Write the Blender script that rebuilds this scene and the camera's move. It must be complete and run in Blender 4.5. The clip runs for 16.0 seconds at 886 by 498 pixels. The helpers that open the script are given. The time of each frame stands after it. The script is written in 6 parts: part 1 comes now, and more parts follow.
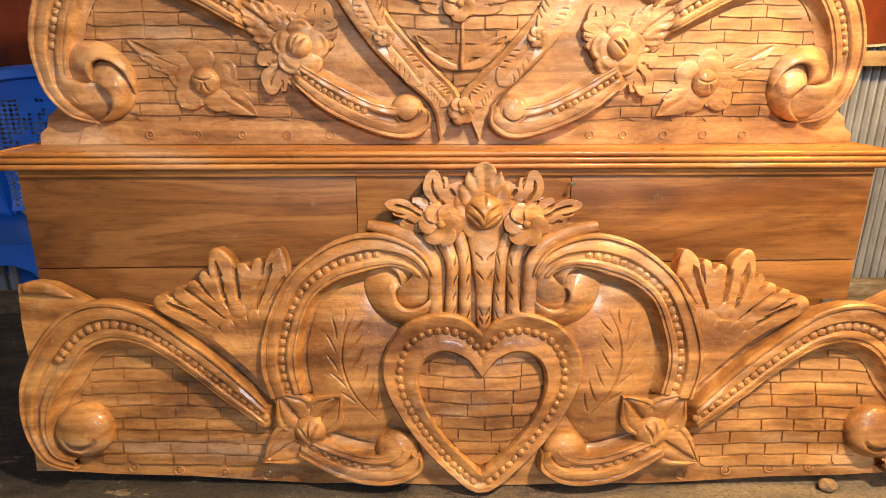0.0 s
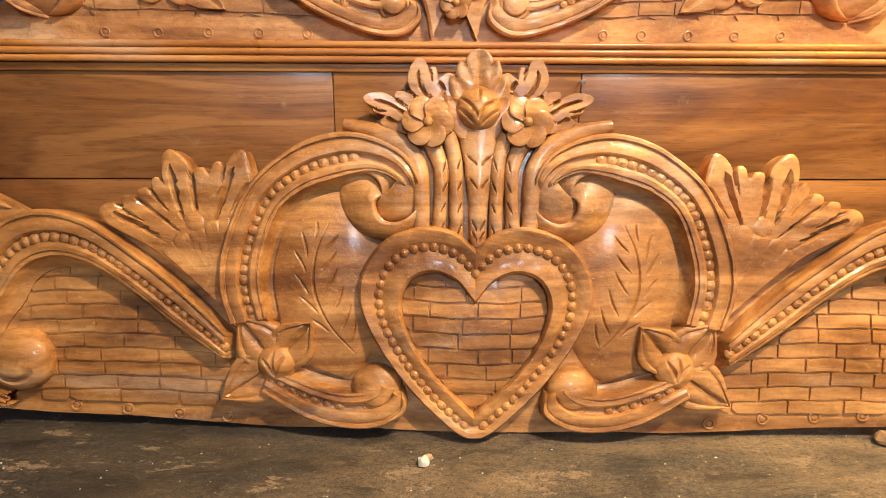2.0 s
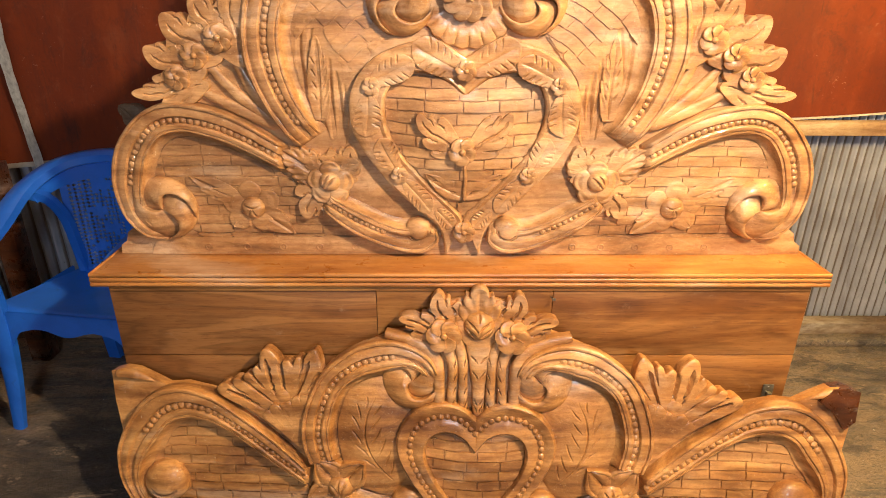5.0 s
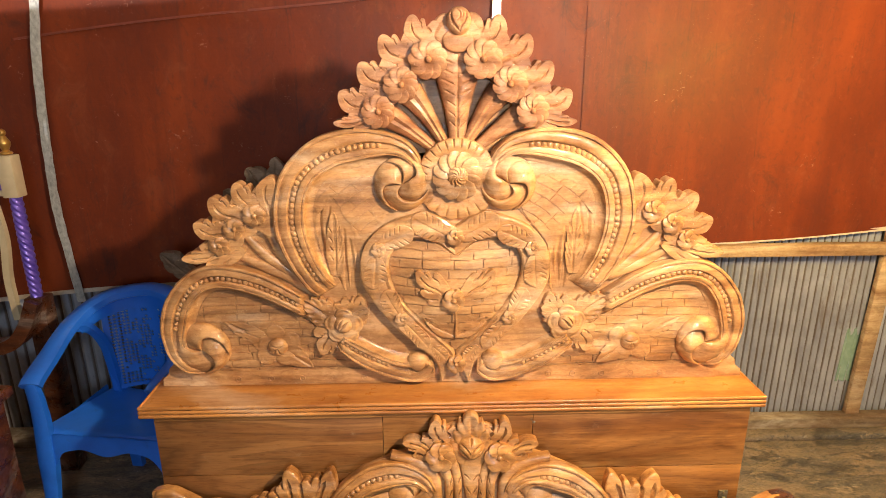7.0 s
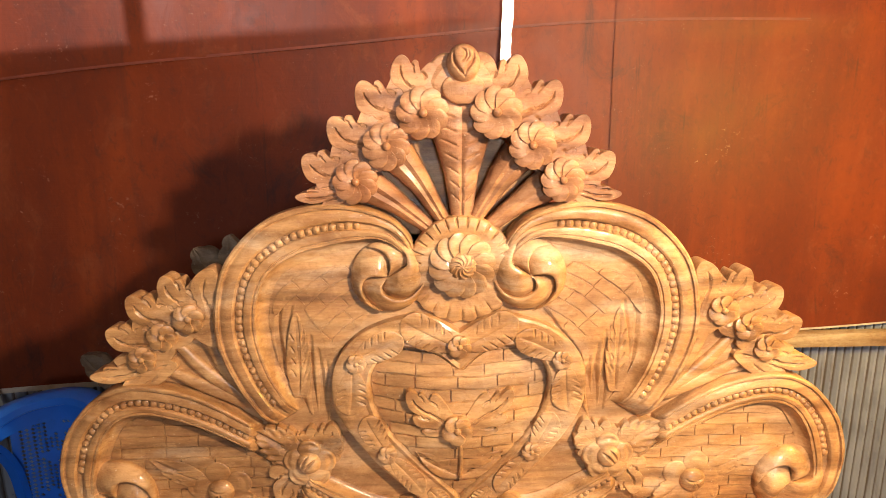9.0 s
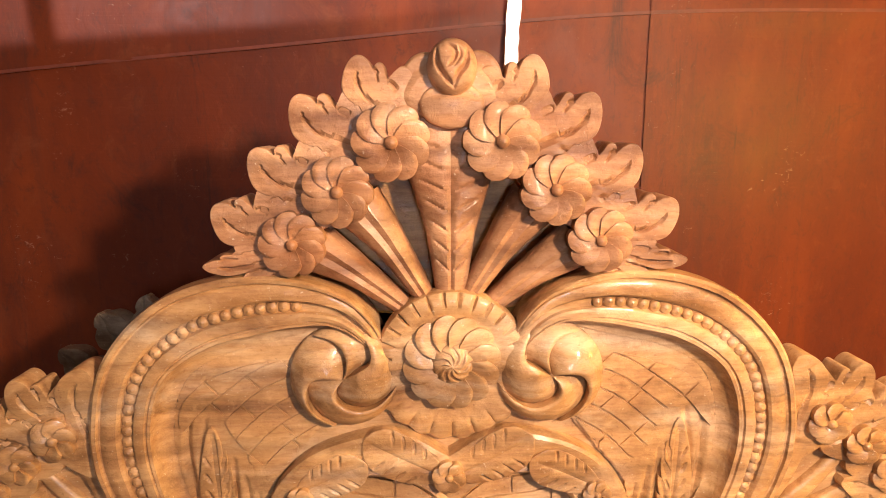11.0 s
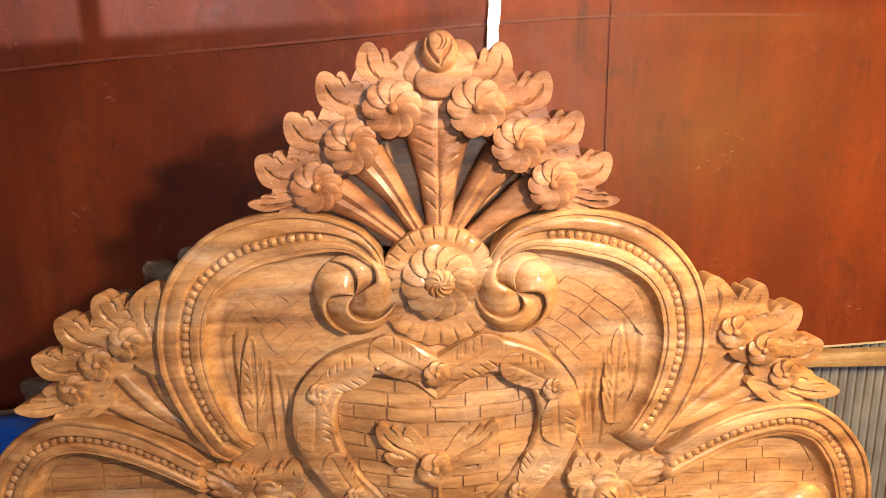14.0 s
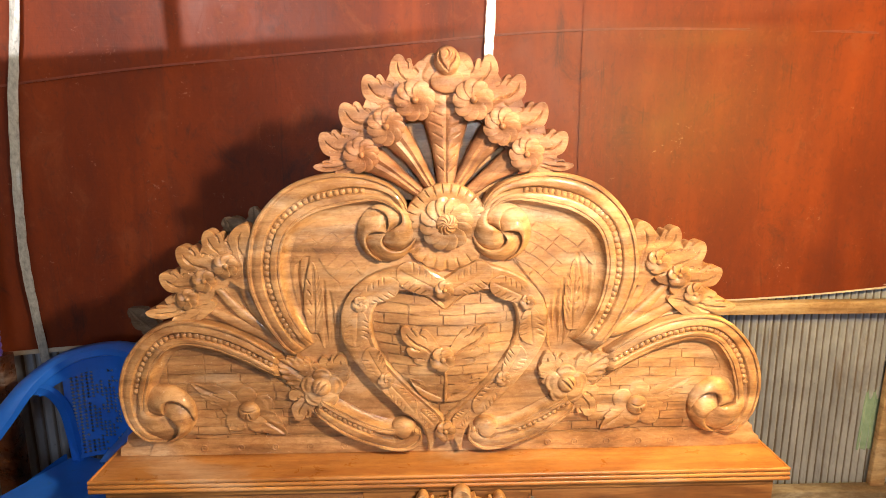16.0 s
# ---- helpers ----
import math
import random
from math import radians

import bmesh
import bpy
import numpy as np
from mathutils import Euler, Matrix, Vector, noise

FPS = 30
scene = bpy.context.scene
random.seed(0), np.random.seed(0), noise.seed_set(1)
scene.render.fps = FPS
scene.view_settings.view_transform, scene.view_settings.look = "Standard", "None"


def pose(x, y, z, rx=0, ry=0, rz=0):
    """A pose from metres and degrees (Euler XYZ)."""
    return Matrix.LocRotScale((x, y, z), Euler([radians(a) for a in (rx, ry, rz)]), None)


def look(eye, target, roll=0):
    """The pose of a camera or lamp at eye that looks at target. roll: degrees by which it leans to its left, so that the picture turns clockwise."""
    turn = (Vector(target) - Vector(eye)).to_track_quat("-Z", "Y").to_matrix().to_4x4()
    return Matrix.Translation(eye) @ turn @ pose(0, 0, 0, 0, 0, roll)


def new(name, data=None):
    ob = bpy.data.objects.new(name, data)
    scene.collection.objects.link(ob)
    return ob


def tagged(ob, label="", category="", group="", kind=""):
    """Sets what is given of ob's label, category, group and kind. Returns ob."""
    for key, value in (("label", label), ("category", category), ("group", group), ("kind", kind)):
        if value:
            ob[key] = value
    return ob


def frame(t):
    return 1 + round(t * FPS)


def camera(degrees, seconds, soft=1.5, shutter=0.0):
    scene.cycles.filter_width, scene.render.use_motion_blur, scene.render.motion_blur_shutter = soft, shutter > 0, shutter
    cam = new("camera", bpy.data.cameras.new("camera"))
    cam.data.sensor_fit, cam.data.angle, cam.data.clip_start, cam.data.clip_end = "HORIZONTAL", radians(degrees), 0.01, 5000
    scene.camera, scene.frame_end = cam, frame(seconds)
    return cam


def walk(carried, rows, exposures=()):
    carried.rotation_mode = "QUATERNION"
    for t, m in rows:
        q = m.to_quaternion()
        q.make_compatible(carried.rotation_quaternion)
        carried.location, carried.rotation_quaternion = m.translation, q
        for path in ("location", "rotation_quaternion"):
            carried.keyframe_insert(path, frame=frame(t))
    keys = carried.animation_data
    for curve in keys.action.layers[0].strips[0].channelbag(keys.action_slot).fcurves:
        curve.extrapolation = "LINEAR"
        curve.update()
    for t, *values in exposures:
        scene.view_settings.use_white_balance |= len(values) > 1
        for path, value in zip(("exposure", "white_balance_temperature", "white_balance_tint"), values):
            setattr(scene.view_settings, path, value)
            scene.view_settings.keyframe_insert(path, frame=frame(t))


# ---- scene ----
cam = camera(72.6, 16.0, soft=0.9)
PATH = [
    (0, (-0.103, -1.383, 0.868), (-0.004, 0.526, 0.278), 0.3),
    (0.5, (-0.102, -1.386, 0.768), (-0.024, 0.526, 0.187), 0.4),
    (1, (-0.094, -1.351, 0.679), (-0.026, 0.568, 0.119), 0.4),
    (1.5, (-0.087, -1.299, 0.643), (-0.018, 0.621, 0.087), 0.4),
    (2, (-0.044, -1.275, 0.635), (0.0, 0.646, 0.081), 0.3),
    (2.5, (-0.021, -1.258, 0.619), (0.011, 0.663, 0.064), 0.2),
    (3, (-0.018, -1.264, 0.633), (-0.007, 0.656, 0.074), 0.2),
    (3.5, (-0.029, -1.289, 0.684), (-0.024, 0.619, 0.083), 0.4),
    (4, (-0.053, -1.355, 0.816), (-0.044, 0.537, 0.167), 0.5),
    (4.5, (-0.055, -1.437, 1.061), (-0.049, 0.429, 0.342), 0.4),
    (5, (-0.062, -1.512, 1.351), (-0.045, 0.327, 0.565), 0.3),
    (7.5, (-0.074, -1.738, 1.661), (-0.023, 0.185, 1.115), -0.3),
    (8, (-0.053, -1.618, 1.656), (0.002, 0.31, 1.125), -0.2),
    (8.5, (-0.042, -1.465, 1.665), (0.015, 0.478, 1.192), -0.3),
    (9, (-0.069, -1.272, 1.66), (-0.009, 0.685, 1.242), -0.4),
    (9.5, (-0.067, -1.090, 1.677), (-0.013, 0.870, 1.267), -0.6),
    (10, (-0.042, -0.868, 1.70), (0.008, 1.09, 1.28), -0.6),
    (12.5, (-0.020, -0.85, 1.675), (0.052, 1.112, 1.288), -0.3),
    (13, (-0.028, -0.891, 1.656), (0.049, 1.07, 1.263), -0.3),
    (13.5, (-0.030, -0.987, 1.649), (0.046, 0.974, 1.262), -0.3),
    (14, (-0.025, -1.125, 1.632), (0.05, 0.838, 1.253), -0.4),
    (14.5, (-0.024, -1.253, 1.612), (0.048, 0.71, 1.231), -0.3),
    (15, (-0.017, -1.378, 1.599), (0.057, 0.584, 1.216), -0.3),
    (15.5, (-0.027, -1.461, 1.591), (0.038, 0.501, 1.208), -0.3),
    (16, (-0.047, -1.605, 1.595), (0.012, 0.360, 1.214), -0.2),
]
EXPOSURES = [(0, 0.14, 6500, 11), (3, 0.18, 6500, 11), (5, 0.04, 6500, 12), (7.5, -0.01, 6500, 9), (9, -0.18, 6500, 11), (10, -0.34, 6500, 16), (12.5, -0.45, 6500, 18), (14, -0.33, 6500, 16), (15, -0.18, 6500, 12), (16, -0.06, 6500, 9)]
walk(cam, [(t, look(eye, target, roll)) for t, eye, target, roll in PATH], EXPOSURES)

# ---- world and light ----
world = bpy.data.worlds.new("world")
scene.world = world
world.use_nodes = True
world.node_tree.nodes["Background"].inputs[0].default_value = (0.28, 0.33, 0.50, 1)
world.node_tree.nodes["Background"].inputs[1].default_value = 0.05


def lamp(name, kind, at, power, colour, size, target=None):
    d = bpy.data.lights.new(name, kind)
    d.energy, d.color = power, colour
    if kind == "AREA":
        d.shape, d.size, d.size_y = "RECTANGLE", size[0], size[1]
    else:
        d.shadow_soft_size = size
    ob = new(name, d)
    ob.matrix_world = look(at, target) if target else Matrix.Translation(at)
    return ob


lamp("bulb_warm", "POINT", (0.80, -1.28, 2.05), 250, (1.0, 0.80, 0.54), 0.05)
lamp("bulb_yellow", "POINT", (1.42, -0.42, 1.70), 92, (1.0, 0.65, 0.10), 0.05)
lamp("tube_white", "POINT", (-1.50, -1.62, 2.60), 300, (1.0, 0.93, 0.88), 0.008)
lamp("door_daylight", "AREA", (0.3, -4.0, 1.92), 54, (0.74, 0.87, 1.0), (0.5, 0.42), (0.2, 0.0, 0.8))


# ---- materials ----
def mat(name, rough=0.5, metal=0.0, coat=0.0):
    m = bpy.data.materials.new(name)
    m.use_nodes = True
    nt = m.node_tree
    b = nt.nodes["Principled BSDF"]
    b.inputs["Roughness"].default_value = rough
    b.inputs["Metallic"].default_value = metal
    b.inputs["Coat Weight"].default_value = coat
    b.inputs["Coat Roughness"].default_value = 0.16
    return m, nt, b


def node(nt, kind, **kw):
    n = nt.nodes.new(kind)
    for k, v in kw.items():
        n.inputs[k].default_value = v
    return n


def place(nt, scale, turn=(0, 0, 0), shift=(0, 0, 0)):
    g = nt.nodes.new("ShaderNodeNewGeometry")
    m = nt.nodes.new("ShaderNodeMapping")
    m.inputs["Scale"].default_value, m.inputs["Rotation"].default_value = scale, turn
    m.inputs["Location"].default_value = shift
    nt.links.new(g.outputs["Position"], m.inputs["Vector"])
    return m.outputs[0]


def noisy(nt, vec, scale, detail=5.0, rough=0.55, warp=0.0):
    n = node(nt, "ShaderNodeTexNoise", Scale=scale, Detail=detail, Roughness=rough, Distortion=warp)
    nt.links.new(vec, n.inputs["Vector"])
    return n.outputs["Fac"]


def ramp(nt, fac, stops):
    r = nt.nodes.new("ShaderNodeValToRGB")
    e = r.color_ramp.elements
    while len(e) < len(stops):
        e.new(0.5)
    for el, (p, c) in zip(e, stops):
        el.position, el.color = p, (*c, 1) if len(c) == 3 else c
    nt.links.new(fac, r.inputs[0])
    return r.outputs[0]


def grey(nt, fac, a, b, lo=0.0, hi=1.0):
    r = node(nt, "ShaderNodeMapRange", **{"From Min": a, "From Max": b, "To Min": lo, "To Max": hi})
    nt.links.new(fac, r.inputs[0])
    return r.outputs[0]


def blend(nt, a, b, fac, how="MIX"):
    m = nt.nodes.new("ShaderNodeMix")
    m.data_type, m.blend_type = "RGBA", how
    for sock, v in ((m.inputs[0], fac), (m.inputs[6], a), (m.inputs[7], b)):
        if isinstance(v, (int, float)):
            sock.default_value = v
        elif isinstance(v, tuple):
            sock.default_value = (*v, 1)
        else:
            nt.links.new(v, sock)
    return m.outputs[2]


def math_(nt, op, a, b):
    m = nt.nodes.new("ShaderNodeMath")
    m.operation = op
    for sock, v in zip(m.inputs, (a, b)):
        if isinstance(v, (int, float)):
            sock.default_value = v
        else:
            nt.links.new(v, sock)
    return m.outputs[0]


def bumpy(nt, b, fac, depth, strength=1.0):
    n = node(nt, "ShaderNodeBump", Strength=strength, Distance=depth)
    nt.links.new(fac, n.inputs["Height"])
    nt.links.new(n.outputs[0], b.inputs["Normal"])


def wood(name, dark, mid, light, rough, coat, figure=1.0, turn=(0, 0, 0), stain=0.5, open_figure=1.0, mottle=1.0, tooled=0.7, flame=0.24, fibres=0.36, ring=0.62, smoky=0.85):
    """Oiled hardwood: broad figure along x, fine pores, smoky stains, tool marks."""
    m, nt, b = mat(name, rough, 0.0, coat)
    broad = noisy(nt, place(nt, (0.9 * figure * open_figure, 5.0, 6.0 * figure), turn), 1.5, 7, 0.62, 1.3 + 0.7 * (open_figure - 1))
    rings = node(nt, "ShaderNodeTexWave", Scale=1.5, Distortion=11.0, Detail=4.0)
    rings.inputs["Detail Scale"].default_value = 1.2
    rings.bands_direction = "Z"
    nt.links.new(place(nt, (0.45, 4.0, 2.6 * figure), turn), rings.inputs["Vector"])
    base = ramp(nt, broad, [(0.32, dark), (0.47, mid), (0.66, light)])
    base = blend(nt, base, dark, grey(nt, rings.outputs["Fac"], 0.40, 1.0, 0, ring))
    cloud = noisy(nt, place(nt, (1.7, 3.0, 4.6), turn, (4, 1, 2)), 1.0, 6, 0.6, 1.8)
    base = blend(nt, base, (0.62, 0.45, 0.33), grey(nt, cloud, 0.50, 0.72, 0, smoky), "MULTIPLY")
    base = blend(nt, base, (1.0, 0.93, 0.80), grey(nt, cloud, 0.46, 0.28, 0, 0.22))
    waves = node(nt, "ShaderNodeTexWave", Scale=1.8, Distortion=24.0, Detail=6.0)
    waves.inputs["Detail Scale"].default_value = 0.8
    waves.bands_direction = "Z"
    nt.links.new(place(nt, (0.55, 3.0, 3.4), turn, (1, 5, 3)), waves.inputs["Vector"])
    base = blend(nt, base, (0.34, 0.22, 0.15), grey(nt, waves.outputs["Fac"], 0.60, 1.0, 0, flame), "MULTIPLY")
    pores = noisy(nt, place(nt, (26, 150, 170), turn), 1.0, 4, 0.65, 0.3)
    base = blend(nt, base, (0.66, 0.56, 0.48), grey(nt, pores, 0.50, 0.68, 0, 0.50), "MULTIPLY")
    fibre = noisy(nt, place(nt, (2.6, 45, 80), turn, (3, 0, 1)), 1.0, 6, 0.7, 0.4)
    base = blend(nt, base, (0.62, 0.48, 0.38), grey(nt, fibre, 0.50, 0.68, 0, fibres), "MULTIPLY")
    smoke = noisy(nt, place(nt, (4.2, 4.2, 5.6)), 1.0, 7, 0.68, 0.6)
    base = blend(nt, base, (0.42, 0.33, 0.29), grey(nt, smoke, 0.54, 0.74, 0, stain), "MULTIPLY")
    mott = noisy(nt, place(nt, (24, 30, 40), shift=(2, 8, 1)), 1.0, 7, 0.72, 0.8)
    base = blend(nt, base, (0.66, 0.53, 0.44), grey(nt, mott, 0.48, 0.66, 0, 0.6 * mottle), "MULTIPLY")
    base = blend(nt, base, light, grey(nt, mott, 0.44, 0.32, 0, 0.35 * mottle))
    info = nt.nodes.new("ShaderNodeObjectInfo")
    base = blend(nt, base, (0.80, 0.74, 0.70), grey(nt, info.outputs["Random"], 0, 1, 0.0, 0.20), "MULTIPLY")
    nt.links.new(base, b.inputs["Base Color"])
    wear = noisy(nt, place(nt, (17, 17, 17), shift=(9, 3, 6)), 1.0, 6, 0.7, 0.5)
    nt.links.new(grey(nt, wear, 0.34, 0.62, rough - 0.14, rough + 0.20), b.inputs["Roughness"])
    marks = noisy(nt, place(nt, (30, 50, 30)), 1.0, 5, 0.62, 0.5)
    facet = node(nt, "ShaderNodeTexVoronoi", Scale=1.0)
    nt.links.new(place(nt, (62, 62, 62)), facet.inputs["Vector"])
    specks = noisy(nt, place(nt, (150, 150, 150), shift=(5, 1, 7)), 1.0, 3, 0.7)
    base2 = blend(nt, base, (0.50, 0.40, 0.34), grey(nt, specks, 0.62, 0.72, 0, 0.55 * mottle), "MULTIPLY")
    base2 = blend(nt, base2, (0.90, 0.78, 0.62), grey(nt, specks, 0.34, 0.27, 0, 0.35 * mottle))
    nt.links.new(base2, b.inputs["Base Color"])
    h = math_(nt, "ADD", marks, math_(nt, "MULTIPLY", pores, 0.22))
    h = math_(nt, "ADD", h, math_(nt, "MULTIPLY", facet.outputs["Distance"], 0.22))
    bumpy(nt, b, h, 0.0042, 0.9 * tooled)
    return m


def planed(name, dark, mid, light, shift):
    """Planed plank: flowing contour figure with fine fibres, smoky edges and small scratches."""
    m, nt, b = mat(name, 0.42, 0.0, 0.08)
    flow = noisy(nt, place(nt, (0.62, 3.0, 3.0), (0, 0.16, 0), shift), 1.0, 3, 0.45, 1.7)
    fibre = noisy(nt, place(nt, (3.0, 60, 95), (0, 0.05, 0), shift), 1.0, 6, 0.68, 0.5)
    lines = math_(nt, "SINE", math_(nt, "ADD", math_(nt, "MULTIPLY", flow, 88.0), math_(nt, "MULTIPLY", fibre, 2.2)), 0.0)
    bands = math_(nt, "SINE", math_(nt, "ADD", math_(nt, "MULTIPLY", flow, 27.0), math_(nt, "MULTIPLY", fibre, 1.0)), 0.0)
    base = ramp(nt, grey(nt, bands, -1.0, 1.0), [(0.0, blend_rgb(mid, light, 0.6)), (0.5, mid), (1.0, blend_rgb(mid, dark, 0.35))])
    base = blend(nt, base, dark, grey(nt, lines, 0.25, 1.0, 0, 0.34))
    base = blend(nt, base, (0.58, 0.44, 0.34), grey(nt, fibre, 0.48, 0.68, 0, 0.40), "MULTIPLY")
    base = blend(nt, base, light, grey(nt, fibre, 0.46, 0.32, 0, 0.35))
    heart = noisy(nt, place(nt, (1.1, 3.0, 4.2), (0, 0.06, 0), (shift[0] + 5, 2, 1)), 1.0, 5, 0.6, 1.0)
    base = blend(nt, base, (0.40, 0.29, 0.22), grey(nt, heart, 0.50, 0.66, 0, 0.85), "MULTIPLY")
    pores = noisy(nt, place(nt, (26, 190, 260), (0, 0.05, 0)), 1.0, 4, 0.65, 0.3)
    base = blend(nt, base, (0.55, 0.45, 0.38), grey(nt, pores, 0.52, 0.68, 0, 0.6), "MULTIPLY")
    dust = noisy(nt, place(nt, (9, 9, 13), (0, 0.7, 0)), 1.0, 9, 0.75, 1.2)
    base = blend(nt, base, (0.50, 0.36, 0.24), grey(nt, dust, 0.60, 0.74, 0, 0.35))
    info = nt.nodes.new("ShaderNodeObjectInfo")
    base = blend(nt, base, (0.78, 0.70, 0.64), grey(nt, info.outputs["Random"], 0, 1, 0.0, 0.35), "MULTIPLY")
    nt.links.new(base, b.inputs["Base Color"])
    nt.links.new(grey(nt, dust, 0.35, 0.65, 0.32, 0.58), b.inputs["Roughness"])
    bumpy(nt, b, math_(nt, "ADD", fibre, math_(nt, "MULTIPLY", pores, 0.5)), 0.0008, 0.6)
    return m


def blend_rgb(a, b, k):
    return tuple(p + (q - p) * k for p, q in zip(a, b))


def speckled(name, stops, scale, rough, metal=0.0, depth=0.0, coat=0.0, detail=6, second=None):
    m, nt, b = mat(name, rough, metal, coat)
    f = noisy(nt, place(nt, scale), 1.0, detail, 0.62, 0.4)
    c = ramp(nt, f, stops)
    if second:
        f2 = noisy(nt, place(nt, second[0], shift=(3, 7, 1)), 1.0, 6, 0.65, 0.6)
        c = blend(nt, c, second[1], grey(nt, f2, second[2], second[3], 0, second[4]))
    nt.links.new(c, b.inputs["Base Color"])
    if depth:
        bumpy(nt, b, f, depth)
    return m


WOOD = wood("carved_teak", (0.25, 0.120, 0.049), (0.52, 0.272, 0.113), (0.68, 0.406, 0.196), 0.46, 0.26, ring=0.42, smoky=0.68)
WOODF = wood("carved_teak_oiled", (0.19, 0.072, 0.021), (0.53, 0.246, 0.076), (0.76, 0.400, 0.140), 0.43, 0.24, ring=0.42, smoky=0.48)
PLANK = planed("planed_teak", (0.15, 0.055, 0.016), (0.42, 0.180, 0.052), (0.58, 0.285, 0.090), (0.0, 0.0, 0.0))
# Darker PLANK copy: shade of the left and bottom planks as colour.
PLANK_SHADED = planed("shaded_planed_teak", (0.085, 0.032, 0.011), (0.28, 0.115, 0.036), (0.42, 0.195, 0.066), (3.0, 1.0, 2.0))
LEDGE = wood("varnished_teak", (0.36, 0.138, 0.034), (0.52, 0.218, 0.058), (0.63, 0.290, 0.082), 0.38, 0.14, 0.9, stain=0.2, mottle=0.3, tooled=0.15)
GREYWOOD = wood("dusty_wood", (0.11, 0.070, 0.045), (0.20, 0.135, 0.085), (0.29, 0.20, 0.13), 0.65, 0.0)
RAW = wood("raw_pine", (0.30, 0.19, 0.10), (0.44, 0.29, 0.16), (0.54, 0.38, 0.225), 0.75, 0.0, stain=0.7)
SILLWOOD = wood("dusty_sill_wood", (0.13, 0.095, 0.065), (0.24, 0.175, 0.115), (0.34, 0.255, 0.175), 0.85, 0.0, stain=0.7)
CROWN = wood("carved_teak_matt", (0.25, 0.113, 0.054), (0.47, 0.225, 0.110), (0.62, 0.335, 0.18), 0.50, 0.05)
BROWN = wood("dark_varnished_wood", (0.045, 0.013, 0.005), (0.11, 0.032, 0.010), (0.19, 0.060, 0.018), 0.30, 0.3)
BLUE = speckled("blue_plastic", [(0.3, (0.012, 0.11, 0.52)), (0.7, (0.020, 0.16, 0.70))], (7, 7, 7), 0.33, 0.0, 0.0004, 0.15,
                second=((22, 22, 22), (0.03, 0.05, 0.14), 0.60, 0.80, 0.5))
GOLD = speckled("gold_paint", [(0.3, (0.42, 0.22, 0.05)), (0.7, (0.66, 0.38, 0.10))], (30, 30, 30), 0.3, 0.7)
CREAM = speckled("cream_paint", [(0.3, (0.50, 0.38, 0.23)), (0.7, (0.62, 0.49, 0.31))], (12, 12, 12), 0.45)
PURPLE = speckled("purple_paint", [(0.3, (0.10, 0.055, 0.38)), (0.7, (0.20, 0.12, 0.55))], (25, 25, 25), 0.28, 0.25)
FOIL = speckled("silver_foil", [(0.25, (0.34, 0.34, 0.33)), (0.5, (0.62, 0.61, 0.58)), (0.75, (0.80, 0.79, 0.76))], (70, 70, 45), 0.38, 0.55, 0.0015)
WHITE = speckled("white_chip", [(0.3, (0.66, 0.62, 0.54)), (0.7, (0.82, 0.79, 0.72))], (80, 80, 80), 0.8)
STEEL = speckled("dull_steel", [(0.3, (0.16, 0.14, 0.11)), (0.7, (0.34, 0.31, 0.26))], (90, 90, 90), 0.45, 0.8)
GREENP = speckled("green_paint", [(0.3, (0.15, 0.23, 0.17)), (0.7, (0.24, 0.32, 0.26))], (30, 30, 30), 0.6)
CEIL = speckled("old_roof_tin", [(0.3, (0.09, 0.085, 0.08)), (0.7, (0.20, 0.19, 0.18))], (4, 4, 4), 0.6, 0.3)
PLASTER = speckled("plain_wall", [(0.3, (0.12, 0.10, 0.085)), (0.7, (0.18, 0.15, 0.125))], (3, 3, 3), 0.85)


